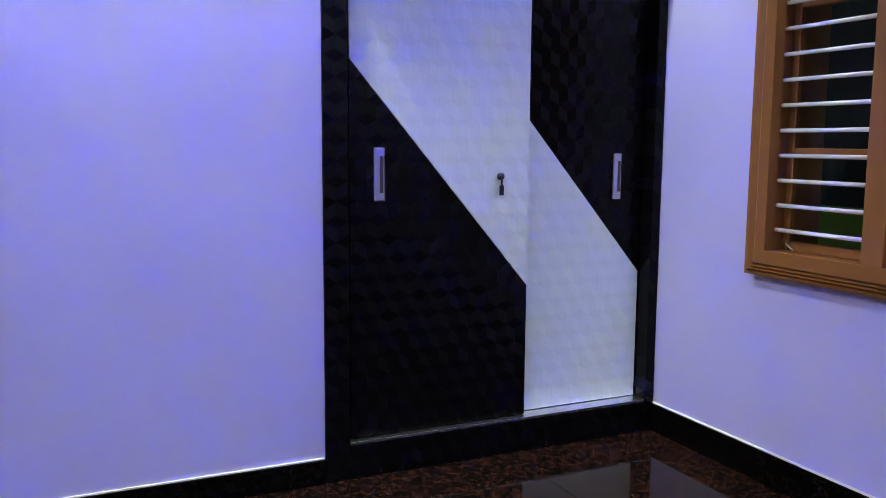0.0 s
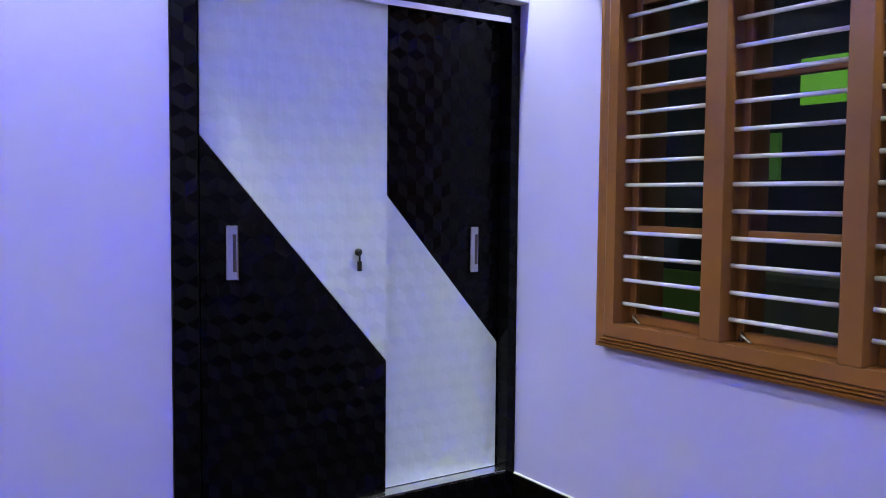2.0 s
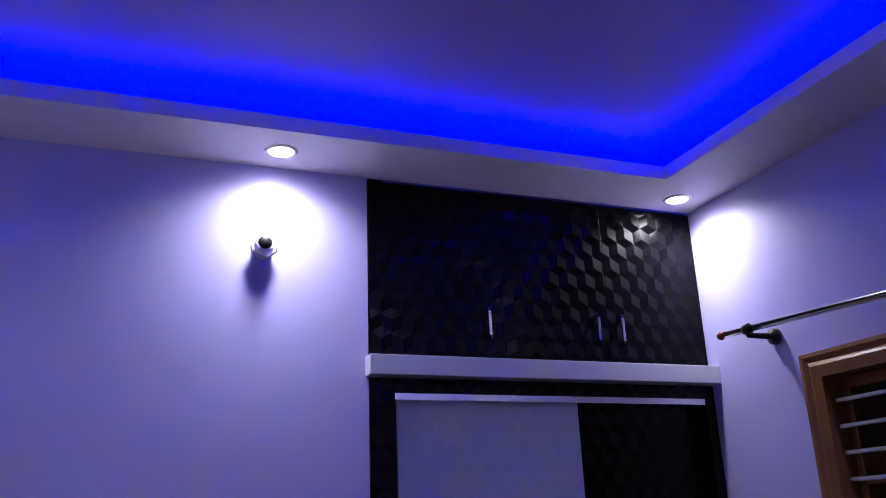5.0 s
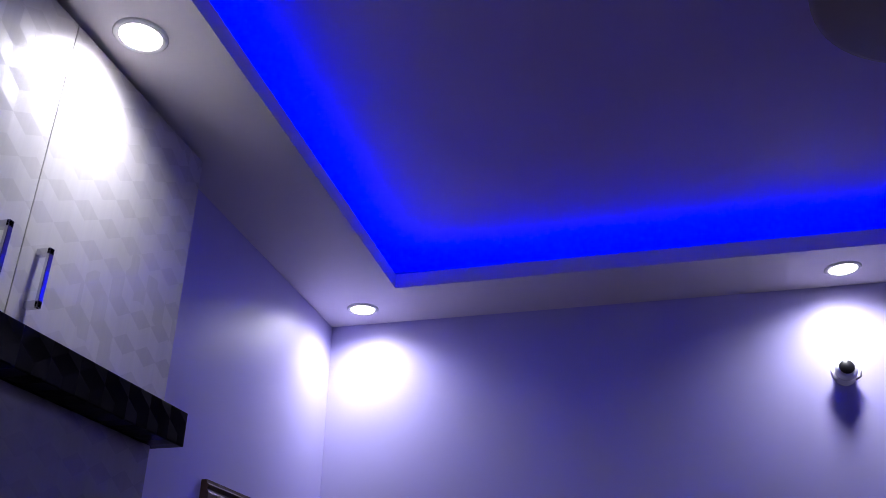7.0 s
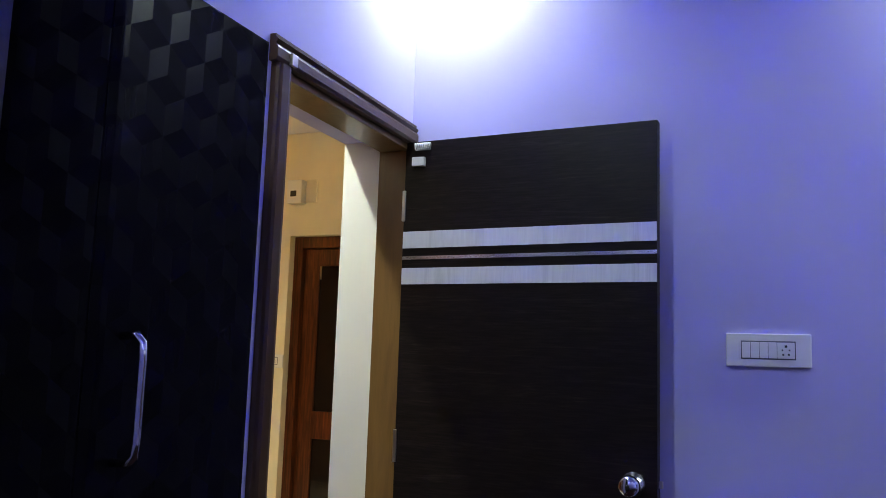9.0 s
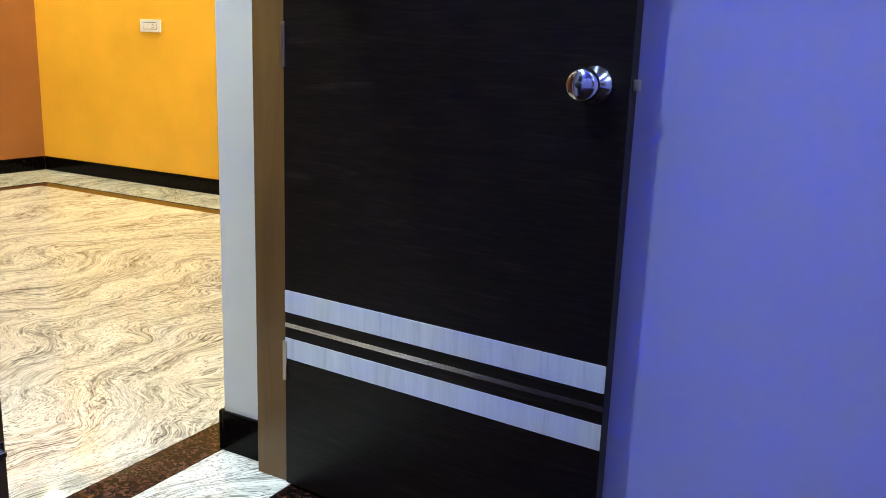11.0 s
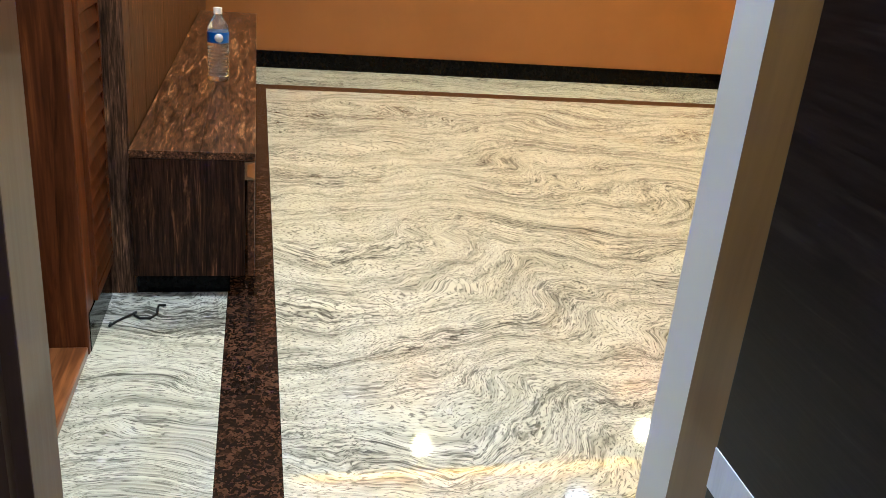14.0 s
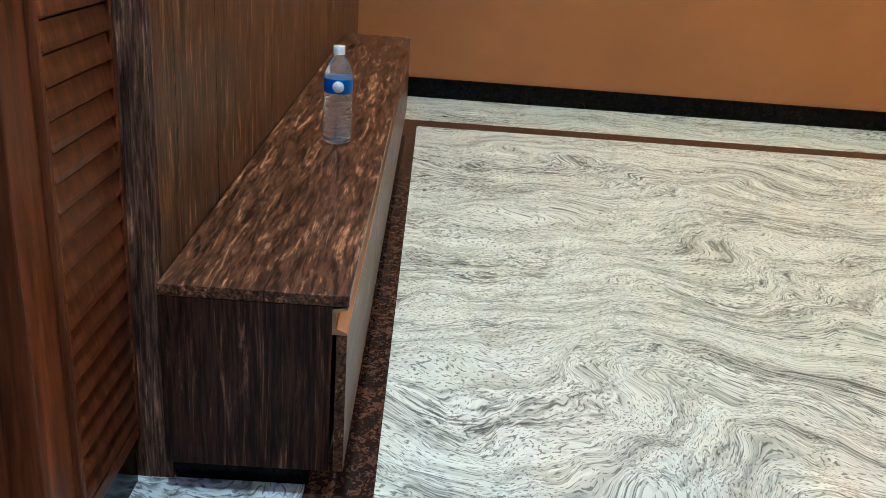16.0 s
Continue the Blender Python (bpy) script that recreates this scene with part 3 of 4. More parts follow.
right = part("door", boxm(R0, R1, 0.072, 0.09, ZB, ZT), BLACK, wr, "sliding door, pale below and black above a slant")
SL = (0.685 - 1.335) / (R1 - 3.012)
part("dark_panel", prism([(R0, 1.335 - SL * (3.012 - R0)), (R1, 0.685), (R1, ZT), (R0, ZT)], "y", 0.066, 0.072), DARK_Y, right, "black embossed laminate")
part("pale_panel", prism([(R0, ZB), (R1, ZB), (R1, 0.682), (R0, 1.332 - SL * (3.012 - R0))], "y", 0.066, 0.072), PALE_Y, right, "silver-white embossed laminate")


def pull(x, y, z0, z1, parent):
    """Flush chrome pull with a dark plate that paints the sunk grip's shade."""
    h = part("handle", boxm(x - 0.023, x + 0.023, y - 0.010, y, z0, z1, 0.006), CHROME, parent, "chrome flush pull")
    part("grip", boxm(x + 0.001, x + 0.014, y - 0.0115, y - 0.0095, z0 + 0.032, z1 - 0.032, 0.0008), mat_shadow, h, "dark plate painted as the grip's shaded recess")


mat_shadow = mat("grip_recess_shade", (0.10, 0.09, 0.11), 0.3, 0.8)
pull(2.392, 0.026, 1.005, 1.20, left)
pull(3.452, 0.066, 0.99, 1.18, right)
part("lock", lathe([(0.0005, -0.012), (0.014, -0.01), (0.014, 0.0)], (2.885, 0.026, 1.092), "y", 20), BLACK, left, "black key lock")
part("key", join(boxm(2.881, 2.889, 0.010, 0.013, 1.055, 1.09, 0.001), boxm(2.876, 2.894, 0.009, 0.014, 1.02, 1.058, 0.002)), BLACK, left, "small key hanging in the lock")
beam = tagged(part("wardrobe_beam", boxm(2.164, 3.629, -0.062, 0.1, 2.104, 2.175, 0.003), SILVER), "silver-white laminated ledge above the wardrobe", "ledge")


def bar_handle(axis, u, face, z0, z1, parent, sign=-1):
    """Chrome D pull standing off a door face."""
    d = face + sign * 0.03
    if axis == "y":
        bm = boxm(u - 0.006, u + 0.006, min(d, d - sign * 0.007), max(d, d - sign * 0.007), z0, z1, 0.0015)
        for z in (z0, z1 - 0.014):
            boxm(u - 0.006, u + 0.006, min(face, d), max(face, d), z, z + 0.014, 0.0015, bm)
    else:
        bm = boxm(min(d, d - sign * 0.007), max(d, d - sign * 0.007), u - 0.006, u + 0.006, z0, z1, 0.0015)
        for z in (z0, z1 - 0.014):
            boxm(min(face, d), max(face, d), u - 0.006, u + 0.006, z, z + 0.014, 0.0015, bm)
    part("handle", bm, CHROME, parent, "chrome bar handle")


loft = thing("loft_cabinet", (2.9, 0.1, 2.176), "black embossed overhead cabinet with chrome handles above the wardrobe", "cabinet")
part("body", boxm(2.182, 3.629, 0.02, 0.6, 2.176, Z_DROP - 0.002), BLACK, loft)
part("filler", boxm(2.182, 2.234, 0.0, 0.02, 2.176, Z_DROP - 0.003, 0.001), DARK_Y, loft)
for x0, x1, hx in ((2.236, 2.705, 2.652), (2.707, 3.172, 3.121), (3.174, 3.627, 3.231)):
    d = part("door", boxm(x0, x1, 0.0, 0.02, 2.180, Z_DROP - 0.010, 0.0015), DARK_Y, loft)
    bar_handle("y", hx - 0.012, 0.0, 2.256, 2.372, d)

# ---- fittings on the north wall ----
CX, CZ = 1.797, 2.549
cc = thing("surveillance_camera", (CX, -0.01, CZ - 0.03), "small white wall camera with a black lens", "camera")
part("mount", lathe([(0.036, 0.0), (0.036, -0.008), (0.022, -0.012), (0.016, -0.022)], (CX, 0, CZ - 0.012), "y", 24), WHITE_PL, cc)
part("body", lathe([(0.0005, -0.012), (0.022, -0.014), (0.033, -0.024), (0.036, -0.036), (0.034, -0.048), (0.027, -0.056)], (CX, 0, CZ - 0.004), "y", 32), WHITE_PL, cc, "rounded white housing")
part("lens", lathe([(0.023, -0.050), (0.024, -0.058), (0.018, -0.063), (0.0005, -0.065)], (CX, 0, CZ), "y", 28), BLACK, cc, "round black lens")
for sx in (-1, 1):
    part("bracket_arm", tube([(CX + sx * 0.030, -0.012, CZ - 0.030), (CX + sx * 0.042, -0.030, CZ - 0.026), (CX + sx * 0.045, -0.036, CZ - 0.010), (CX + sx * 0.040, -0.038, CZ + 0.008)], 0.0035, 8), WHITE_PL, cc)


mat_gap = mat("grey_gap", (0.10, 0.10, 0.12), 0.5)


def switch_plate(name, at, w, h, modules, normal, label, group=""):
    """White modular plate. normal: -y or +y or +x side by a sign on the wall axis."""
    x, y, z = at
    sp = thing(name, at, label, "switch", group)
    t = 0.012 * normal
    part("plate", boxm(x, x + w, min(y, y + t), max(y, y + t), z, z + h, 0.003), WHITE_PL, sp)
    part("module_frame", boxm(x + w * 0.18, x + w * 0.82, min(y, y + 0.0128 * normal), max(y, y + 0.0128 * normal), z + h * 0.22, z + h * 0.78), mat_gap, sp, "grey gap round the rockers")
    mw = w * 0.62 / modules
    x0 = x + w * 0.19
    k = 0.015 * normal
    for i in range(modules - 2):
        part("rocker", boxm(x0 + i * mw + 0.0006, x0 + (i + 1) * mw - 0.0006, min(y, y + k), max(y, y + k), z + h * 0.26, z + h * 0.74, 0.001), WHITE_PL, sp)
    sx = x0 + (modules - 1) * mw
    socket = part("socket", boxm(sx - mw + 0.0006, sx + mw - 0.0006, min(y, y + k), max(y, y + k), z + h * 0.26, z + h * 0.74, 0.001), WHITE_PL, sp)
    for dx, dz, q in ((0, 0.011, 0.0032), (-0.009, 0.001, 0.002), (0.009, 0.001, 0.002), (-0.007, -0.011, 0.0024), (0.007, -0.011, 0.0024)):
        part("socket_hole", boxm(sx + dx - q, sx + dx + q, min(y + k, y + k * 1.03), max(y + k, y + k * 1.03), z + h / 2 + dz - q, z + h / 2 + dz + q), BLACK, socket, "dark socket hole")
    return sp


switch_plate("switch_board", (0.982, 0.0, 1.349), 0.218, 0.090, 6, -1, "white switch plate with rockers and socket on lilac wall")

# ---- bedroom door ----
df = thing("door_frame", (0, -0.43, 0), "dark brown moulded wooden door frame", "door frame")
TRIM = [(-0.830, 0.0), (-0.830, 0.014), (-0.829, 0.016), (-0.826, 0.022), (-0.820, 0.018), (-0.814, 0.024), (-0.785, 0.024), (-0.772, 0.02), (-0.772, 0.0)]
part("jamb", prism([(x, y) for y, x in TRIM], "z", 0, 2.038), FRAME_WOOD, df)
part("jamb", boxm(-0.105, 0.0, -0.83, -0.757, 0, 2.018, 0.002), FRAME_WOOD, df)
part("jamb", boxm(-0.108, 0.0, -0.020, 0.03, 0, 2.038, 0.002), JAMB_HALL_LIT, df)
part("head", prism([(0.0, 2.038), (0.02, 2.038), (0.024, 2.048), (0.024, 2.07), (0.018, 2.08), (0.024, 2.09), (0.016, 2.096), (0.016, 2.104), (0.0, 2.104)], "y", -0.842, -0.003), FRAME_WOOD, df)
part("head", boxm(-0.105, 0.0, -0.83, 0.03, 2.018, 2.07, 0.002), JAMB_HALL_LIT, df)
part("strike_plate", join(boxm(0.0235, 0.0265, -0.802, -0.776, 0.392, 0.424, 0.001), boxm(0.0255, 0.036, -0.801, -0.777, 0.400, 0.410, 0.002)), CHROME, df, "bent chrome keeper")
part("strike_plate", join(boxm(-0.02, 0.004, -0.757, -0.754, 0.94, 0.985, 0.001), boxm(-0.006, 0.006, -0.757, -0.747, 0.95, 0.975, 0.001)), STEEL, df, "steel strike plate")
part("catch", boxm(0.024, 0.034, -0.79, -0.765, 2.04, 2.07, 0.002), STEEL, df, "small steel bolt keeper")
HX0, HY0 = -0.003, -0.036
leaf = thing("door", (HX0, HY0, 0.0), "open dark wenge door with pale horizontal stripes and a round knob", "door")
leaf.rotation_euler = (0, 0, radians(-3.7))
W = 0.812
part("slab", boxm(HX0, HX0 + W, HY0, HY0 + 0.034, 0.008, 2.04, 0.0015), WENGE, leaf)
for zt in (1.745, 0.507):
    for a, b, m_, lab in ((0.0, 0.054, PALE_STRIPE, "pale grey veneer stripe"), (0.118, 0.170, PALE_STRIPE, "pale grey veneer stripe"), (0.080, 0.091, ALU, "thin aluminium inlay")):
        part("stripe", boxm(HX0 + 0.001, HX0 + W - 0.001, HY0 - 0.0015, HY0 + 0.001, zt - b, zt - a), m_, leaf, lab)
knob = part("knob", lathe([(0.032, 0.0), (0.033, -0.006), (0.014, -0.012), (0.012, -0.032), (0.024, -0.038), (0.029, -0.05), (0.028, -0.066), (0.022, -0.072), (0.0005, -0.073)], (HX0 + 0.748, HY0, 1.020), "y", 32), CHROME, leaf, "round brushed steel knob")
part("keyhole", lathe([(0.006, 0.0), (0.006, -0.002), (0.0005, -0.002)], (HX0 + 0.748, HY0 - 0.073, 1.020), "y", 12), BLACK, knob)
part("latch", boxm(HX0 + W, HX0 + W + 0.012, HY0 + 0.012, HY0 + 0.022, 1.012, 1.032, 0.002), STEEL, leaf, "steel latch bolt")
for z in (0.28, 1.02, 1.78):
    part("hinge", boxm(HX0 - 0.006, HX0 + 0.006, HY0 - 0.004, HY0 + 0.01, z, z + 0.1, 0.002), STEEL, leaf, "steel hinge")
sens = thing("door_sensor", (0.05, -0.04, 1.96), "small white box with coiled wires above the hinge", "sensor")
part("box", boxm(0.028, 0.07, -0.058, -0.04, 1.955, 1.985, 0.002), WHITE_PL, sens)
coil = [(0.035 + 0.055 * i / 60, -0.05 + 0.01 * math.cos(i * 0.9), 2.02 + 0.012 * math.sin(i * 0.9)) for i in range(61)]
part("wire", tube(coil, 0.0018, 6), WHITE_PL, sens, "thin coiled wire")

# ---- west wall: loft, ledge, panel, mirror, tall cabinet ----
YL = -3.3
lc = thing("loft_cabinet", (0.03, -2.2, 2.182), "silver-white embossed overhead cabinet with chrome handles", "cabinet")
part("body", boxm(0.0, 0.07, YL, -1.214, 2.182, Z_DROP - 0.002), BLACK, lc)
seams = [-1.216, -1.750, -2.26, -2.78, YL]
for i in range(4):
    d = part("door", boxm(0.07, 0.09, seams[i + 1] + 0.001, seams[i] - 0.001, 2.183, Z_DROP - 0.012, 0.0015), PALE_X, lc)
    bar_handle("x", seams[i] - 0.491 if i % 2 == 0 else seams[i] - 0.068, 0.09, 2.225, 2.344, d, 1)
tagged(part("loft_beam", boxm(0.0, 0.132, YL, -1.177, 2.102, 2.180, 0.003), DARK_LEDGE), "black laminated ledge under the pale overhead cabinet", "ledge")
tagged(part("wall_panel", boxm(0.0, 0.070, YL, -1.212, 0.0, 2.10, 0.001), GREY_X), "grey embossed laminate panel behind the mirror", "panel")
mir = thing("mirror", (0.072, -1.752, 0.75), "frameless wall mirror with etched border lines and scroll", "mirror")
mir.rotation_euler = (0, 0, radians(1.5))
MY0, MY1, MZ0, MZ1 = -2.56, -1.752, 0.75, 2.007
part("glass", boxm(0.080, 0.086, MY0, MY1, MZ0, MZ1, 0.002), MIRROR, mir, "silvered mirror glass")
part("backing", boxm(0.070, 0.080, MY0 + 0.02, MY1 - 0.02, MZ0 + 0.02, MZ1 - 0.02), BLACK, mir)
for o, w in ((0.052, 0.006), (0.066, 0.003)):
    bm = boxm(0.086, 0.0868, MY1 - o - w, MY1 - o, MZ0 + o, MZ1 - o)
    boxm(0.086, 0.0868, MY0 + o, MY0 + o + w, MZ0 + o, MZ1 - o, bm=bm)
    boxm(0.086, 0.0868, MY0 + o + w, MY1 - o - w, MZ1 - o - w, MZ1 - o, bm=bm)
    boxm(0.086, 0.0868, MY0 + o + w, MY1 - o - w, MZ0 + o, MZ0 + o + w, bm=bm)
    part("etched_line", bm, ETCH, mir, "frosted border line")
sp = [(0.0875, -2.025 + (0.012 + 0.0032 * i * 0.35) * math.cos(i * 0.35), 1.925 + (0.012 + 0.0032 * i * 0.35) * math.sin(i * 0.35)) for i in range(46)]
part("etched_scroll", tube(sp, 0.004, 6), ETCH, mir, "frosted scroll")
for y, z in ((-1.82, 2.012), (-2.3, 2.012), (-1.754, 1.394)):
    part("clip", lathe([(0.012, 0.0), (0.012, 0.022), (0.008, 0.028), (0.0005, 0.028)], (0.070, y, z), "x", 16), STEEL, mir, "round metal clip")
tc = thing("tall_cabinet", (0.15, -1.455, 0), "narrow tall black cabinet with embossed cube laminate beside the mirror", "cabinet")
part("body", boxm(0.070, 0.268, -1.612, -1.262, 0.0, 1.893, 0.002), DARK_Y, tc)
d = part("door", boxm(0.270, 0.290, -1.612, -1.262, 0.02, 1.892, 0.002), DARK_X, tc)
hp = [(0.29, -1.568, 1.355), (0.318, -1.568, 1.358), (0.328, -1.568, 1.347), (0.330, -1.568, 1.325), (0.330, -1.568, 1.215), (0.328, -1.568, 1.195), (0.318, -1.568, 1.185), (0.29, -1.568, 1.185)]
part("handle", tube(hp, 0.006), CHROME, d, "curved chrome handle")

# ---- window ----
win = thing("window_1", (3.6, -1.35, 0.76), "brown wooden three-bay window with white horizontal bars", "window")
WZ0, WZ1, XF = 0.760, 2.120, 3.572
bays = ((-0.637, -1.023), (-1.102, -1.498), (-1.570, -2.103))
ST = [(-0.536, 3.63), (-0.536, 3.585), (-0.552, 3.582), (-0.578, 3.588), (-0.584, 3.578), (-0.594, XF), (-0.637, XF), (-0.637, 3.83), (-0.62, 3.83), (-0.62, 3.63)]
WC, WH = -1.37, 0.834  # middle and half width of the window


def stile(side):
    bm = prism([(x, WC + side * (y - WC)) for y, x in ST], "z", WZ0, WZ1)
    for v in bm.verts:
        d = max(0.0, WH - abs(v.co.y - WC))
        v.co.z = WZ1 - d * (WZ1 - 2.03) / 0.101 if v.co.z > 1.5 else WZ0 + d * (0.853 - WZ0) / 0.101
    return bm


def rail(profile, outer, inner):
    bm = prism(profile, "y", -1, 1)
    for v in bm.verts:
        d = max(0.0, min(1.0, (outer - v.co.z) / (outer - inner)))
        v.co.y = WC + v.co.y * (WH - 0.101 * d)
    return bm


part("window_frame", stile(1), WINDOW_WOOD, win)
part("window_frame", stile(-1), WINDOW_WOOD, win)
HT = [(3.63, WZ1), (3.585, WZ1), (3.582, WZ1 - 0.014), (3.588, WZ1 - 0.032), (3.578, WZ1 - 0.040), (XF, WZ1 - 0.050), (XF, 2.03), (3.80, 2.03), (3.80, 2.05), (3.63, 2.05)]
part("window_frame", rail(HT, WZ1, 2.03), WINDOW_WOOD, win)
SB = [(3.63, WZ0), (3.585, WZ0), (3.580, WZ0 + 0.010), (3.590, WZ0 + 0.014), (3.577, WZ0 + 0.020), (3.588, WZ0 + 0.026), (3.576, WZ0 + 0.032), (3.584, WZ0 + 0.038), (XF, WZ0 + 0.046), (XF, 0.853), (3.80, 0.853), (3.80, 0.82), (3.63, 0.82)]
part("window_sill", rail(SB, WZ0, 0.853), WINDOW_WOOD, win)
for y0, y1 in ((-1.023, -1.102), (-1.498, -1.570)):
    part("mullion", boxm(XF, 3.80, y1, y0, 0.853, 2.03, 0.004), WINDOW_WOOD, win)
for y0, y1 in bays:
    for i in range(13):
        z = 0.924 + i * (1.951 - 0.924) / 12
        part("bar", tube([(3.622, y0, z), (3.622, y1, z)], 0.0075, 10), WHITE_PL, win, "white painted steel bar")
    sash = part("sash", join(boxm(3.655, 3.69, y0 - 0.030, y0, 0.853, 2.03, 0.003), boxm(3.655, 3.69, y1, y1 + 0.030, 0.853, 2.03, 0.003)), WINDOW_WOOD, win, "brown wooden casement")
    for z0, z1 in ((0.853, 0.885), (1.180, 1.207), (1.676, 1.704), (1.99, 2.03)):
        part("rail", boxm(3.657, 3.688, y1 + 0.030, y0 - 0.030, z0, z1, 0.003), WINDOW_WOOD, sash)
    g = part("pane", boxm(3.671, 3.675, y1 + 0.025, y0 - 0.025, 0.875, 2.0), GLASS, sash, "window glass")
    part("stay", tube([(3.648, y0 - 0.025, 0.857), (3.645, y0 - 0.03, 0.885), (3.638, y0 - 0.035, 0.875), (3.625, y0 - 0.08, 0.858)], 0.004, 8), STEEL, win, "metal window stay")
part("latch", join(boxm(3.643, 3.655, -1.595, -1.58, 1.33, 1.42, 0.003), tube([(3.645, -1.587, 1.40), (3.632, -1.587, 1.41), (3.630, -1.587, 1.36)], 0.005, 8)), STEEL, win, "steel casement latch")
rod = thing("curtain_rod", (3.5, -1.4, 2.23), "steel curtain rod with a reddish end cap on wall brackets", "curtain rod")
part("rod", tube([(3.5, -0.275, 2.250), (3.5, -2.55, 2.14)], 0.0125, 14), CHROME, rod)
part("finial", lathe([(0.010, 0.0), (0.014, 0.008), (0.017, 0.02), (0.012, 0.032), (0.0005, 0.036)], (3.5, -0.275, 2.250), "y", 20), mat("red_brown_cap", (0.20, 0.03, 0.02), 0.25), rod, "reddish rounded end cap")
for y, z in ((-0.40, 2.244), (-2.4, 2.147)):
    part("bracket", join(lathe([(0.03, 0.13), (0.03, 0.112), (0.012, 0.10), (0.010, 0.0)], (3.5, y, z - 0.022), "x", 24), lathe([(0.02, -0.012), (0.02, 0.012)], (3.5, y, z), "y", 18)), BLACK, rod, "dark round bracket")

# outside the window
solid("ground", boxm(3.83, 40, -40, 40, -0.3, -0.2), paint("dark_ground", (0.05, 0.05, 0.05), 0.9), "dark ground outside at night", "ground")
GREEN = paint("green_paint", (0.15, 0.22, 0.02), 0.6)
tagged(part("compound_wall", join(boxm(5.5, 5.65, -3.5, 0.30, -0.2, 0.85, 0.01), boxm(5.42, 5.73, -3.5, 0.30, 0.85, 0.90, 0.01)), paint("olive_paint", (0.16, 0.15, 0.045), 0.6)), "olive low compound wall outside the window", "wall")
tagged(part("garden_gate", boxm(5.5, 5.56, 0.36, 0.92, 0.0, 0.86, 0.01), GREEN), "green metal panel beside the low wall", "gate")
tagged(part("gate_post", boxm(5.45, 5.6, 0.95, 1.10, -0.2, 2.2, 0.01), paint("red_paint", (0.16, 0.02, 0.015), 0.6)), "dark red post beside the green panel", "post")
nb = thing("neighbour_house", (7.0, 0, -0.2), "dark neighbouring house with one lit green window at night", "house")
part("wall", boxm(7.0, 7.2, -9, 6, -0.2, 5.0), paint("night_wall", (0.012, 0.012, 0.012), 0.9), nb)
part("window", boxm(6.96, 6.999, 0.58, 0.93, 1.99, 2.32, 0.004), glow("green_glow", (0.12, 0.30, 0.02), 0.10), nb, "lit green window")
part("window", boxm(6.96, 6.999, 1.09, 1.17, 1.45, 1.80, 0.004), glow("dim_green_glow", (0.12, 0.30, 0.02), 0.012), nb, "dim narrow green window")

# ---- hall ----
hd = thing("door_2", (-1.52, PY + 0.1, 0), "varnished teak door with dark glazed panels, closed", "door")
FY = PY + 0.06
part("frame", join(join(boxm(-1.98, -1.915, FY, FY + 0.12, 0, 2.147, 0.003), boxm(-1.125, -1.06, FY, FY + 0.12, 0, 2.147, 0.003)), boxm(-1.915, -1.125, FY, FY + 0.12, 2.07, 2.147, 0.003)), TEAK_LIGHT, hd)
part("stile", boxm(-1.913, -1.80, FY + 0.04, FY + 0.08, 0.01, 2.068, 0.003), TEAK_LIGHT, hd)
part("stile", boxm(-1.24, -1.127, FY + 0.04, FY + 0.08, 0.01, 2.068, 0.003), TEAK_LIGHT, hd)
for z0, z1 in ((0.01, 0.15), (0.80, 0.98), (1.95, 2.068)):
    part("rail", boxm(-1.80, -1.24, FY + 0.04, FY + 0.08, z0, z1, 0.003), TEAK_LIGHT, hd)
for z0, z1 in ((0.15, 0.80), (0.98, 1.95)):
    part("panel", boxm(-1.80, -1.24, FY + 0.055, FY + 0.07, z0, z1), mat("dark_glazing", (0.012, 0.008, 0.007), 0.1), hd, "dark glossy panel")
part("latch", boxm(-1.80, -1.788, FY + 0.048, FY + 0.056, 1.86, 1.95, 0.002), STEEL, hd, "steel tower bolt")
switch_plate("switch_board", (-2.19, PY, 1.257), 0.21, 0.088, 6, -1, "white modular switch plate on the cream hall wall")
switch_plate("switch_board", (-3.88, HY, 1.138), 0.21, 0.09, 4, -1, "white modular switch plate on the yellow wall")
bell = thing("door_chime", (-1.97, PY - 0.02, 2.41), "small white wall box with a dark opening above the hall switch", "chime")
part("case", boxm(-1.985, -1.87, PY - 0.07, PY, 2.36, 2.52, 0.006), WHITE_PL, bell)
part("opening", boxm(-1.955, -1.91, PY - 0.072, PY - 0.068, 2.405, 2.445), BLACK, bell, "dark opening")
part("back_plate", boxm(-1.87, -1.785, PY - 0.012, PY, 2.37, 2.53, 0.004), CREAM, bell, "flat cream cover plate")

wd = thing("door_frame", (-0.8, -1.03, 0), "varnished teak frame and sill of an open doorway", "door frame")
part("jamb", boxm(-1.262, -1.175, -1.10, -0.935, 0.0, 2.12, 0.004), TEAK, wd)
part("jamb", boxm(-0.40, -0.30, -1.10, -0.935, 0.0, 2.12, 0.004), TEAK, wd)
part("head", boxm(-1.175, -0.40, -1.10, -0.935, 2.03, 2.12, 0.004), TEAK, wd)
part("sill", boxm(-1.175, -0.40, -1.10, -0.938, 0.0, 0.022, 0.004), TEAK_X, wd, "worn orange-brown wooden sill")
part("hinge", join(boxm(-1.175, -1.171, -1.074, -1.038, 0.225, 0.325, 0.0008), lathe([(0.006, 0.225), (0.006, 0.325)], (-1.168, -1.080, 0), "z", 12)), STEEL, wd, "worn steel hinge")
for z in (0.245, 0.275, 0.305):
    part("screw", lathe([(0.004, -1.171), (0.004, -1.169), (0.0005, -1.169)], (0, -1.056, z), "x", 10), BLACK, wd)
wl = thing("door", (-1.2, -1.15, 0), "varnished teak door leaf standing open", "door")
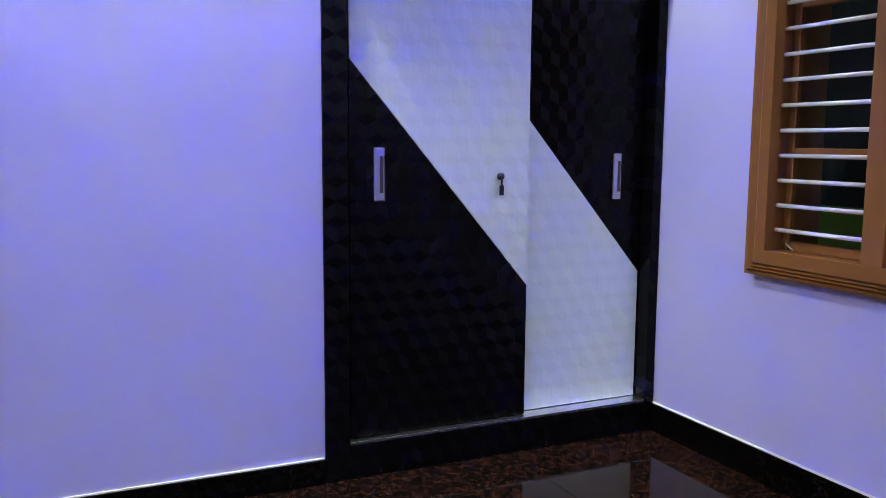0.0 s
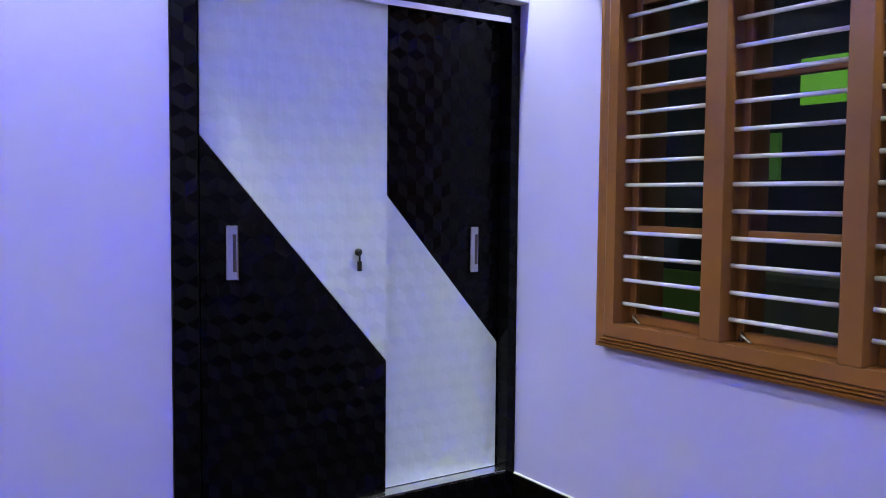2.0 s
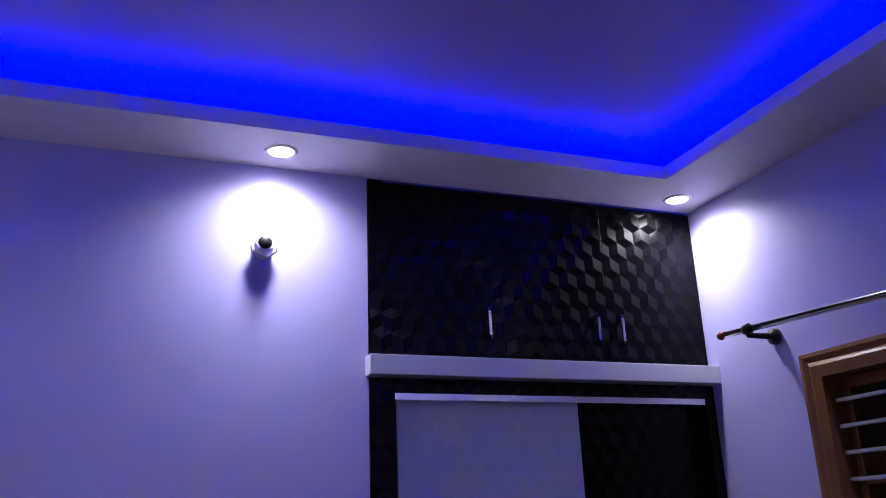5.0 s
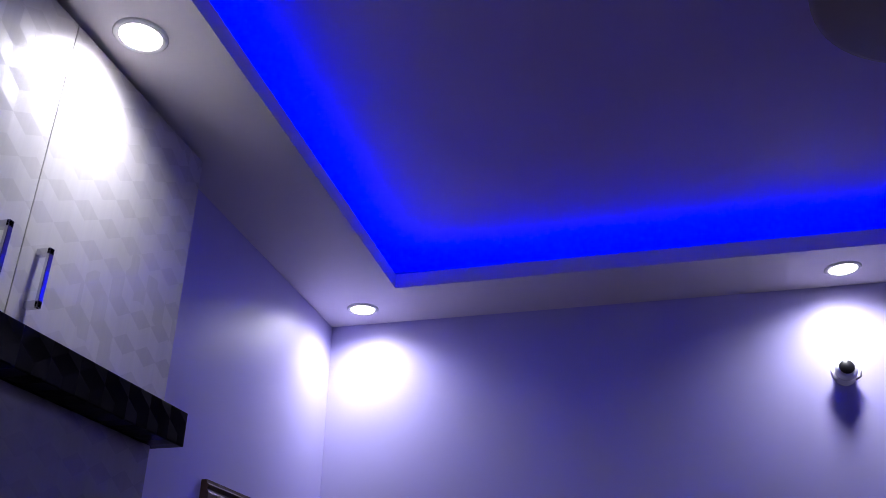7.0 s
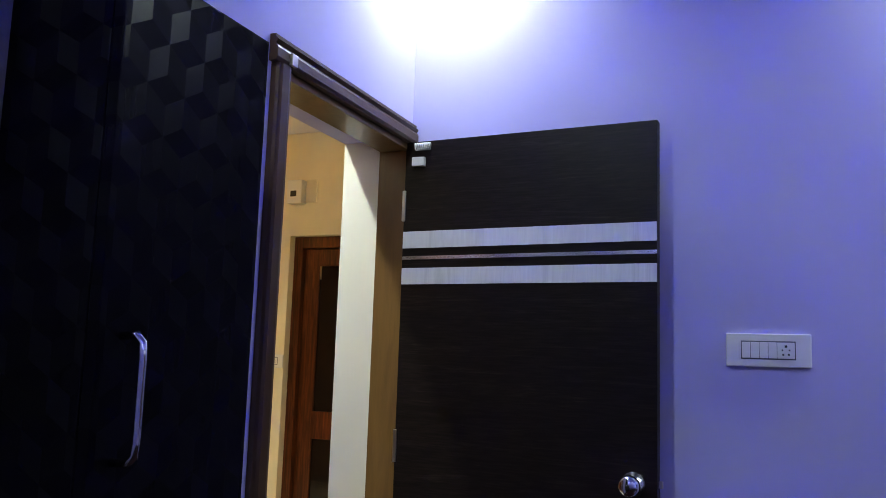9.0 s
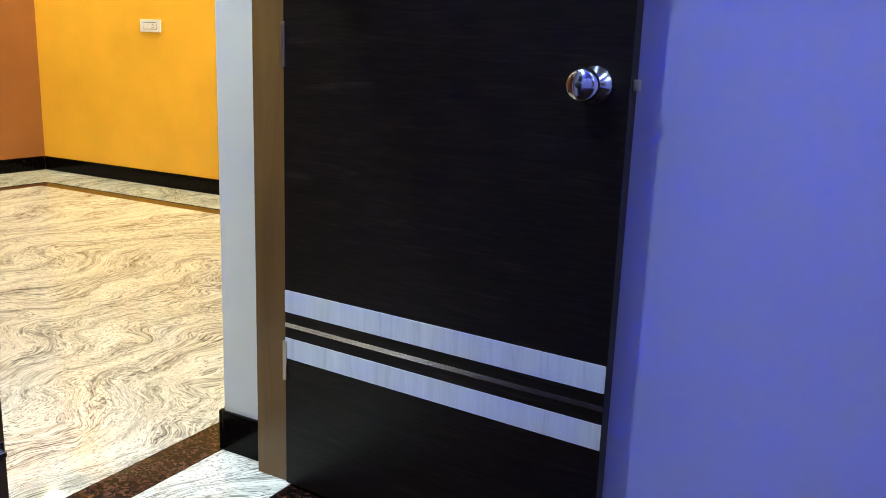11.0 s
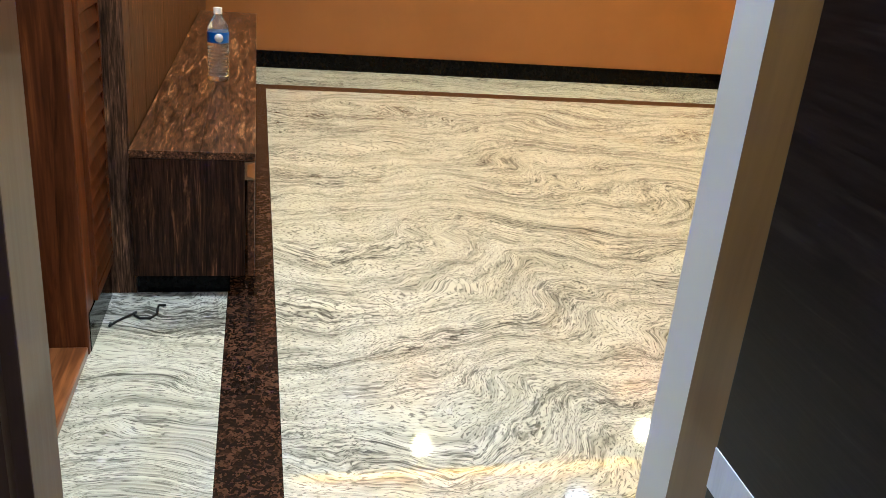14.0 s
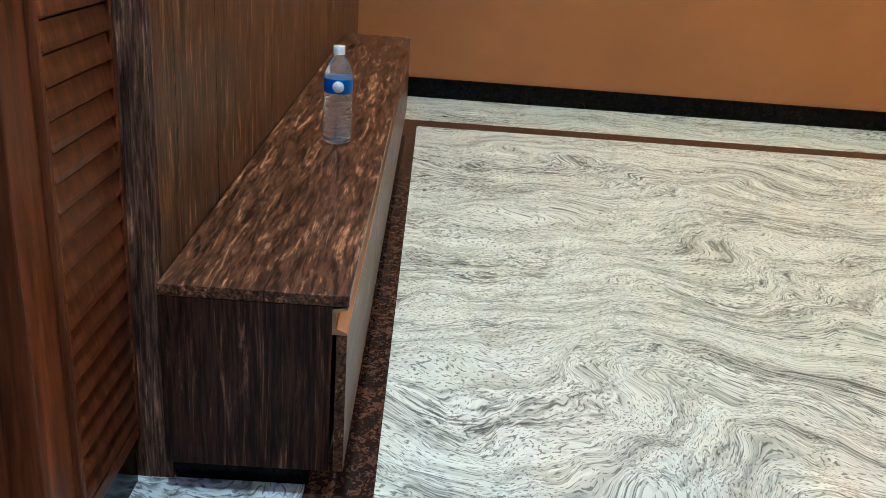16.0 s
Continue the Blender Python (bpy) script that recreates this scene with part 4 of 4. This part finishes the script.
part("slab", boxm(-1.215, -1.18, -1.95, -1.112, 0.03, 2.03, 0.003), TEAK, wl)
lv = thing("louvre_panel", (-1.39, -0.94, 0), "brown wooden louvred panel with slanted slats beside the doorway", "louvre")
part("stile", boxm(-1.276, -1.264, -0.944, -0.925, 0.1, 2.12, 0.003), TEAK, lv)
part("stile", boxm(-1.522, -1.508, -0.944, -0.925, 0.1, 2.12, 0.003), TEAK, lv)
part("rail", boxm(-1.508, -1.276, -0.944, -0.925, 0.1, 0.13, 0.003), TEAK, lv)
# Black sheet behind the slats paints the shade in their gaps.
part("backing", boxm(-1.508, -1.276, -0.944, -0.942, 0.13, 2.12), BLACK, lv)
z = 0.132
while z < 2.08:
    part("slat", prism([(-0.9415, z + 0.003), (-0.927, z), (-0.925, z + 0.003), (-0.926, z + 0.012), (-0.932, z + 0.0385), (-0.9415, z + 0.0395)], "x", -1.508, -1.276), TEAK_LIGHT, lv)
    z += 0.043
tp = thing("tv_wall_panel", (-3.3, -0.91, 0), "dark brown wood-grain wall panelling with upright seams", "panelling")
xs = [-1.523, -1.64, -1.915, -2.5, -3.1, -3.7, -4.3, HX + 0.002]
for a, b in zip(xs, xs[1:]):
    part("board", boxm(b + 0.0012, a - 0.0012, -0.944, -0.872, 0.0, 2.85, 0.0015), PANEL_Z, tp)
tv = thing("tv_unit", (-2.96, -0.72, 0.07), "long low rosewood-laminate television unit mounted along the panelling", "tv unit")
U0, U1, VB, VF, T0, T1 = -4.451, -1.478, -0.869, -0.552, 0.07, 0.421
VM = VB + 0.175
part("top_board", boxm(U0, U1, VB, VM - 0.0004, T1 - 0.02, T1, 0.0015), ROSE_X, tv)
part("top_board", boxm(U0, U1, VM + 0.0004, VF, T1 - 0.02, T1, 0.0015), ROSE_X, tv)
part("end_panel", boxm(U1 - 0.02, U1 - 0.001, VB, VF - 0.028, T0, T1 - 0.021, 0.001), ROSE_Z_SHADED, tv)
part("end_panel", boxm(U0 + 0.001, U0 + 0.02, VB, VF - 0.028, T0, T1 - 0.021, 0.001), ROSE_Z_SHADED, tv)
part("plinth", boxm(U0 + 0.05, U1 - 0.05, VB, VF - 0.07, 0.0, T0), SKIRT_BLACK, tv, "recessed black granite plinth")
part("bottom", boxm(U0 + 0.02, U1 - 0.02, VB, VF - 0.03, T0, T0 + 0.02), ROSE_X, tv)
part("back", boxm(U0 + 0.02, U1 - 0.02, VB, VB + 0.01, T0 + 0.02, T1 - 0.021), ROSE_X, tv)
for i in range(4):
    a = U1 - 0.002 - i * 0.744
    d = part("door", boxm(a - 0.741, a, VF - 0.020, VF - 0.002, T0, T1 - 0.075, 0.001), ROSE_X, tv)
    part("profile_handle", prism([(VF - 0.028, T1 - 0.026), (VF - 0.002, T1 - 0.022), (VF - 0.002, T1 - 0.026), (VF - 0.022, T1 - 0.032), (VF - 0.022, T1 - 0.062), (VF - 0.002, T1 - 0.070), (VF - 0.002, T1 - 0.074), (VF - 0.028, T1 - 0.074)], "x", a - 0.741, a), BRONZE, d, "bronze-coloured finger-grip profile")
bt = thing("water_bottle", (-2.434, -0.684, T1), "clear plastic water bottle, blue label, white cap, on unit", "bottle")
bc = (-2.434, -0.684, T1 + 0.0005)
ribs = [(0.0005, 0.004), (0.030, 0.0), (0.036, 0.006)]
for i in range(9):
    z = 0.012 + i * 0.012
    ribs += [(0.0375, z), (0.0375, z + 0.007), (0.0355, z + 0.0095)]
ribs += [(0.0375, 0.125), (0.0375, 0.175), (0.035, 0.19), (0.026, 0.21), (0.016, 0.225), (0.0135, 0.232), (0.0135, 0.243), (0.0005, 0.243)]
part("body", lathe(ribs, bc, "z", 36), PET, bt, "clear ribbed plastic")
part("label_band", lathe([(0.0379, 0.136), (0.0381, 0.137), (0.0381, 0.172), (0.0379, 0.173)], bc, "z", 36), BLUE_LABEL, bt, "blue paper label")
part("label_disc", lathe([(0.015, 0.0), (0.015, 0.0012), (0.0005, 0.0012)], (bc[0] + 0.0375, bc[1] + 0.004, bc[2] + 0.155), "x", 20), WHITE_PL, bt, "pale round mark")
part("cap", lathe([(0.0152, 0.233), (0.0155, 0.236), (0.0155, 0.252), (0.0145, 0.255), (0.0005, 0.255)], bc, "z", 28), WHITE_PL, bt, "white screw cap")
cable = [(-1.335 + 0.03 * math.sin(i * 0.9) - 0.006 * i, -0.925 + 0.022 * i / 2 + 0.012 * math.cos(i * 1.3), 0.004) for i in range(14)]
tagged(part("loose_cable", tube(cable, 0.0035, 6), BLACK), "short dark tangled wire on the floor beside the unit", "cable")
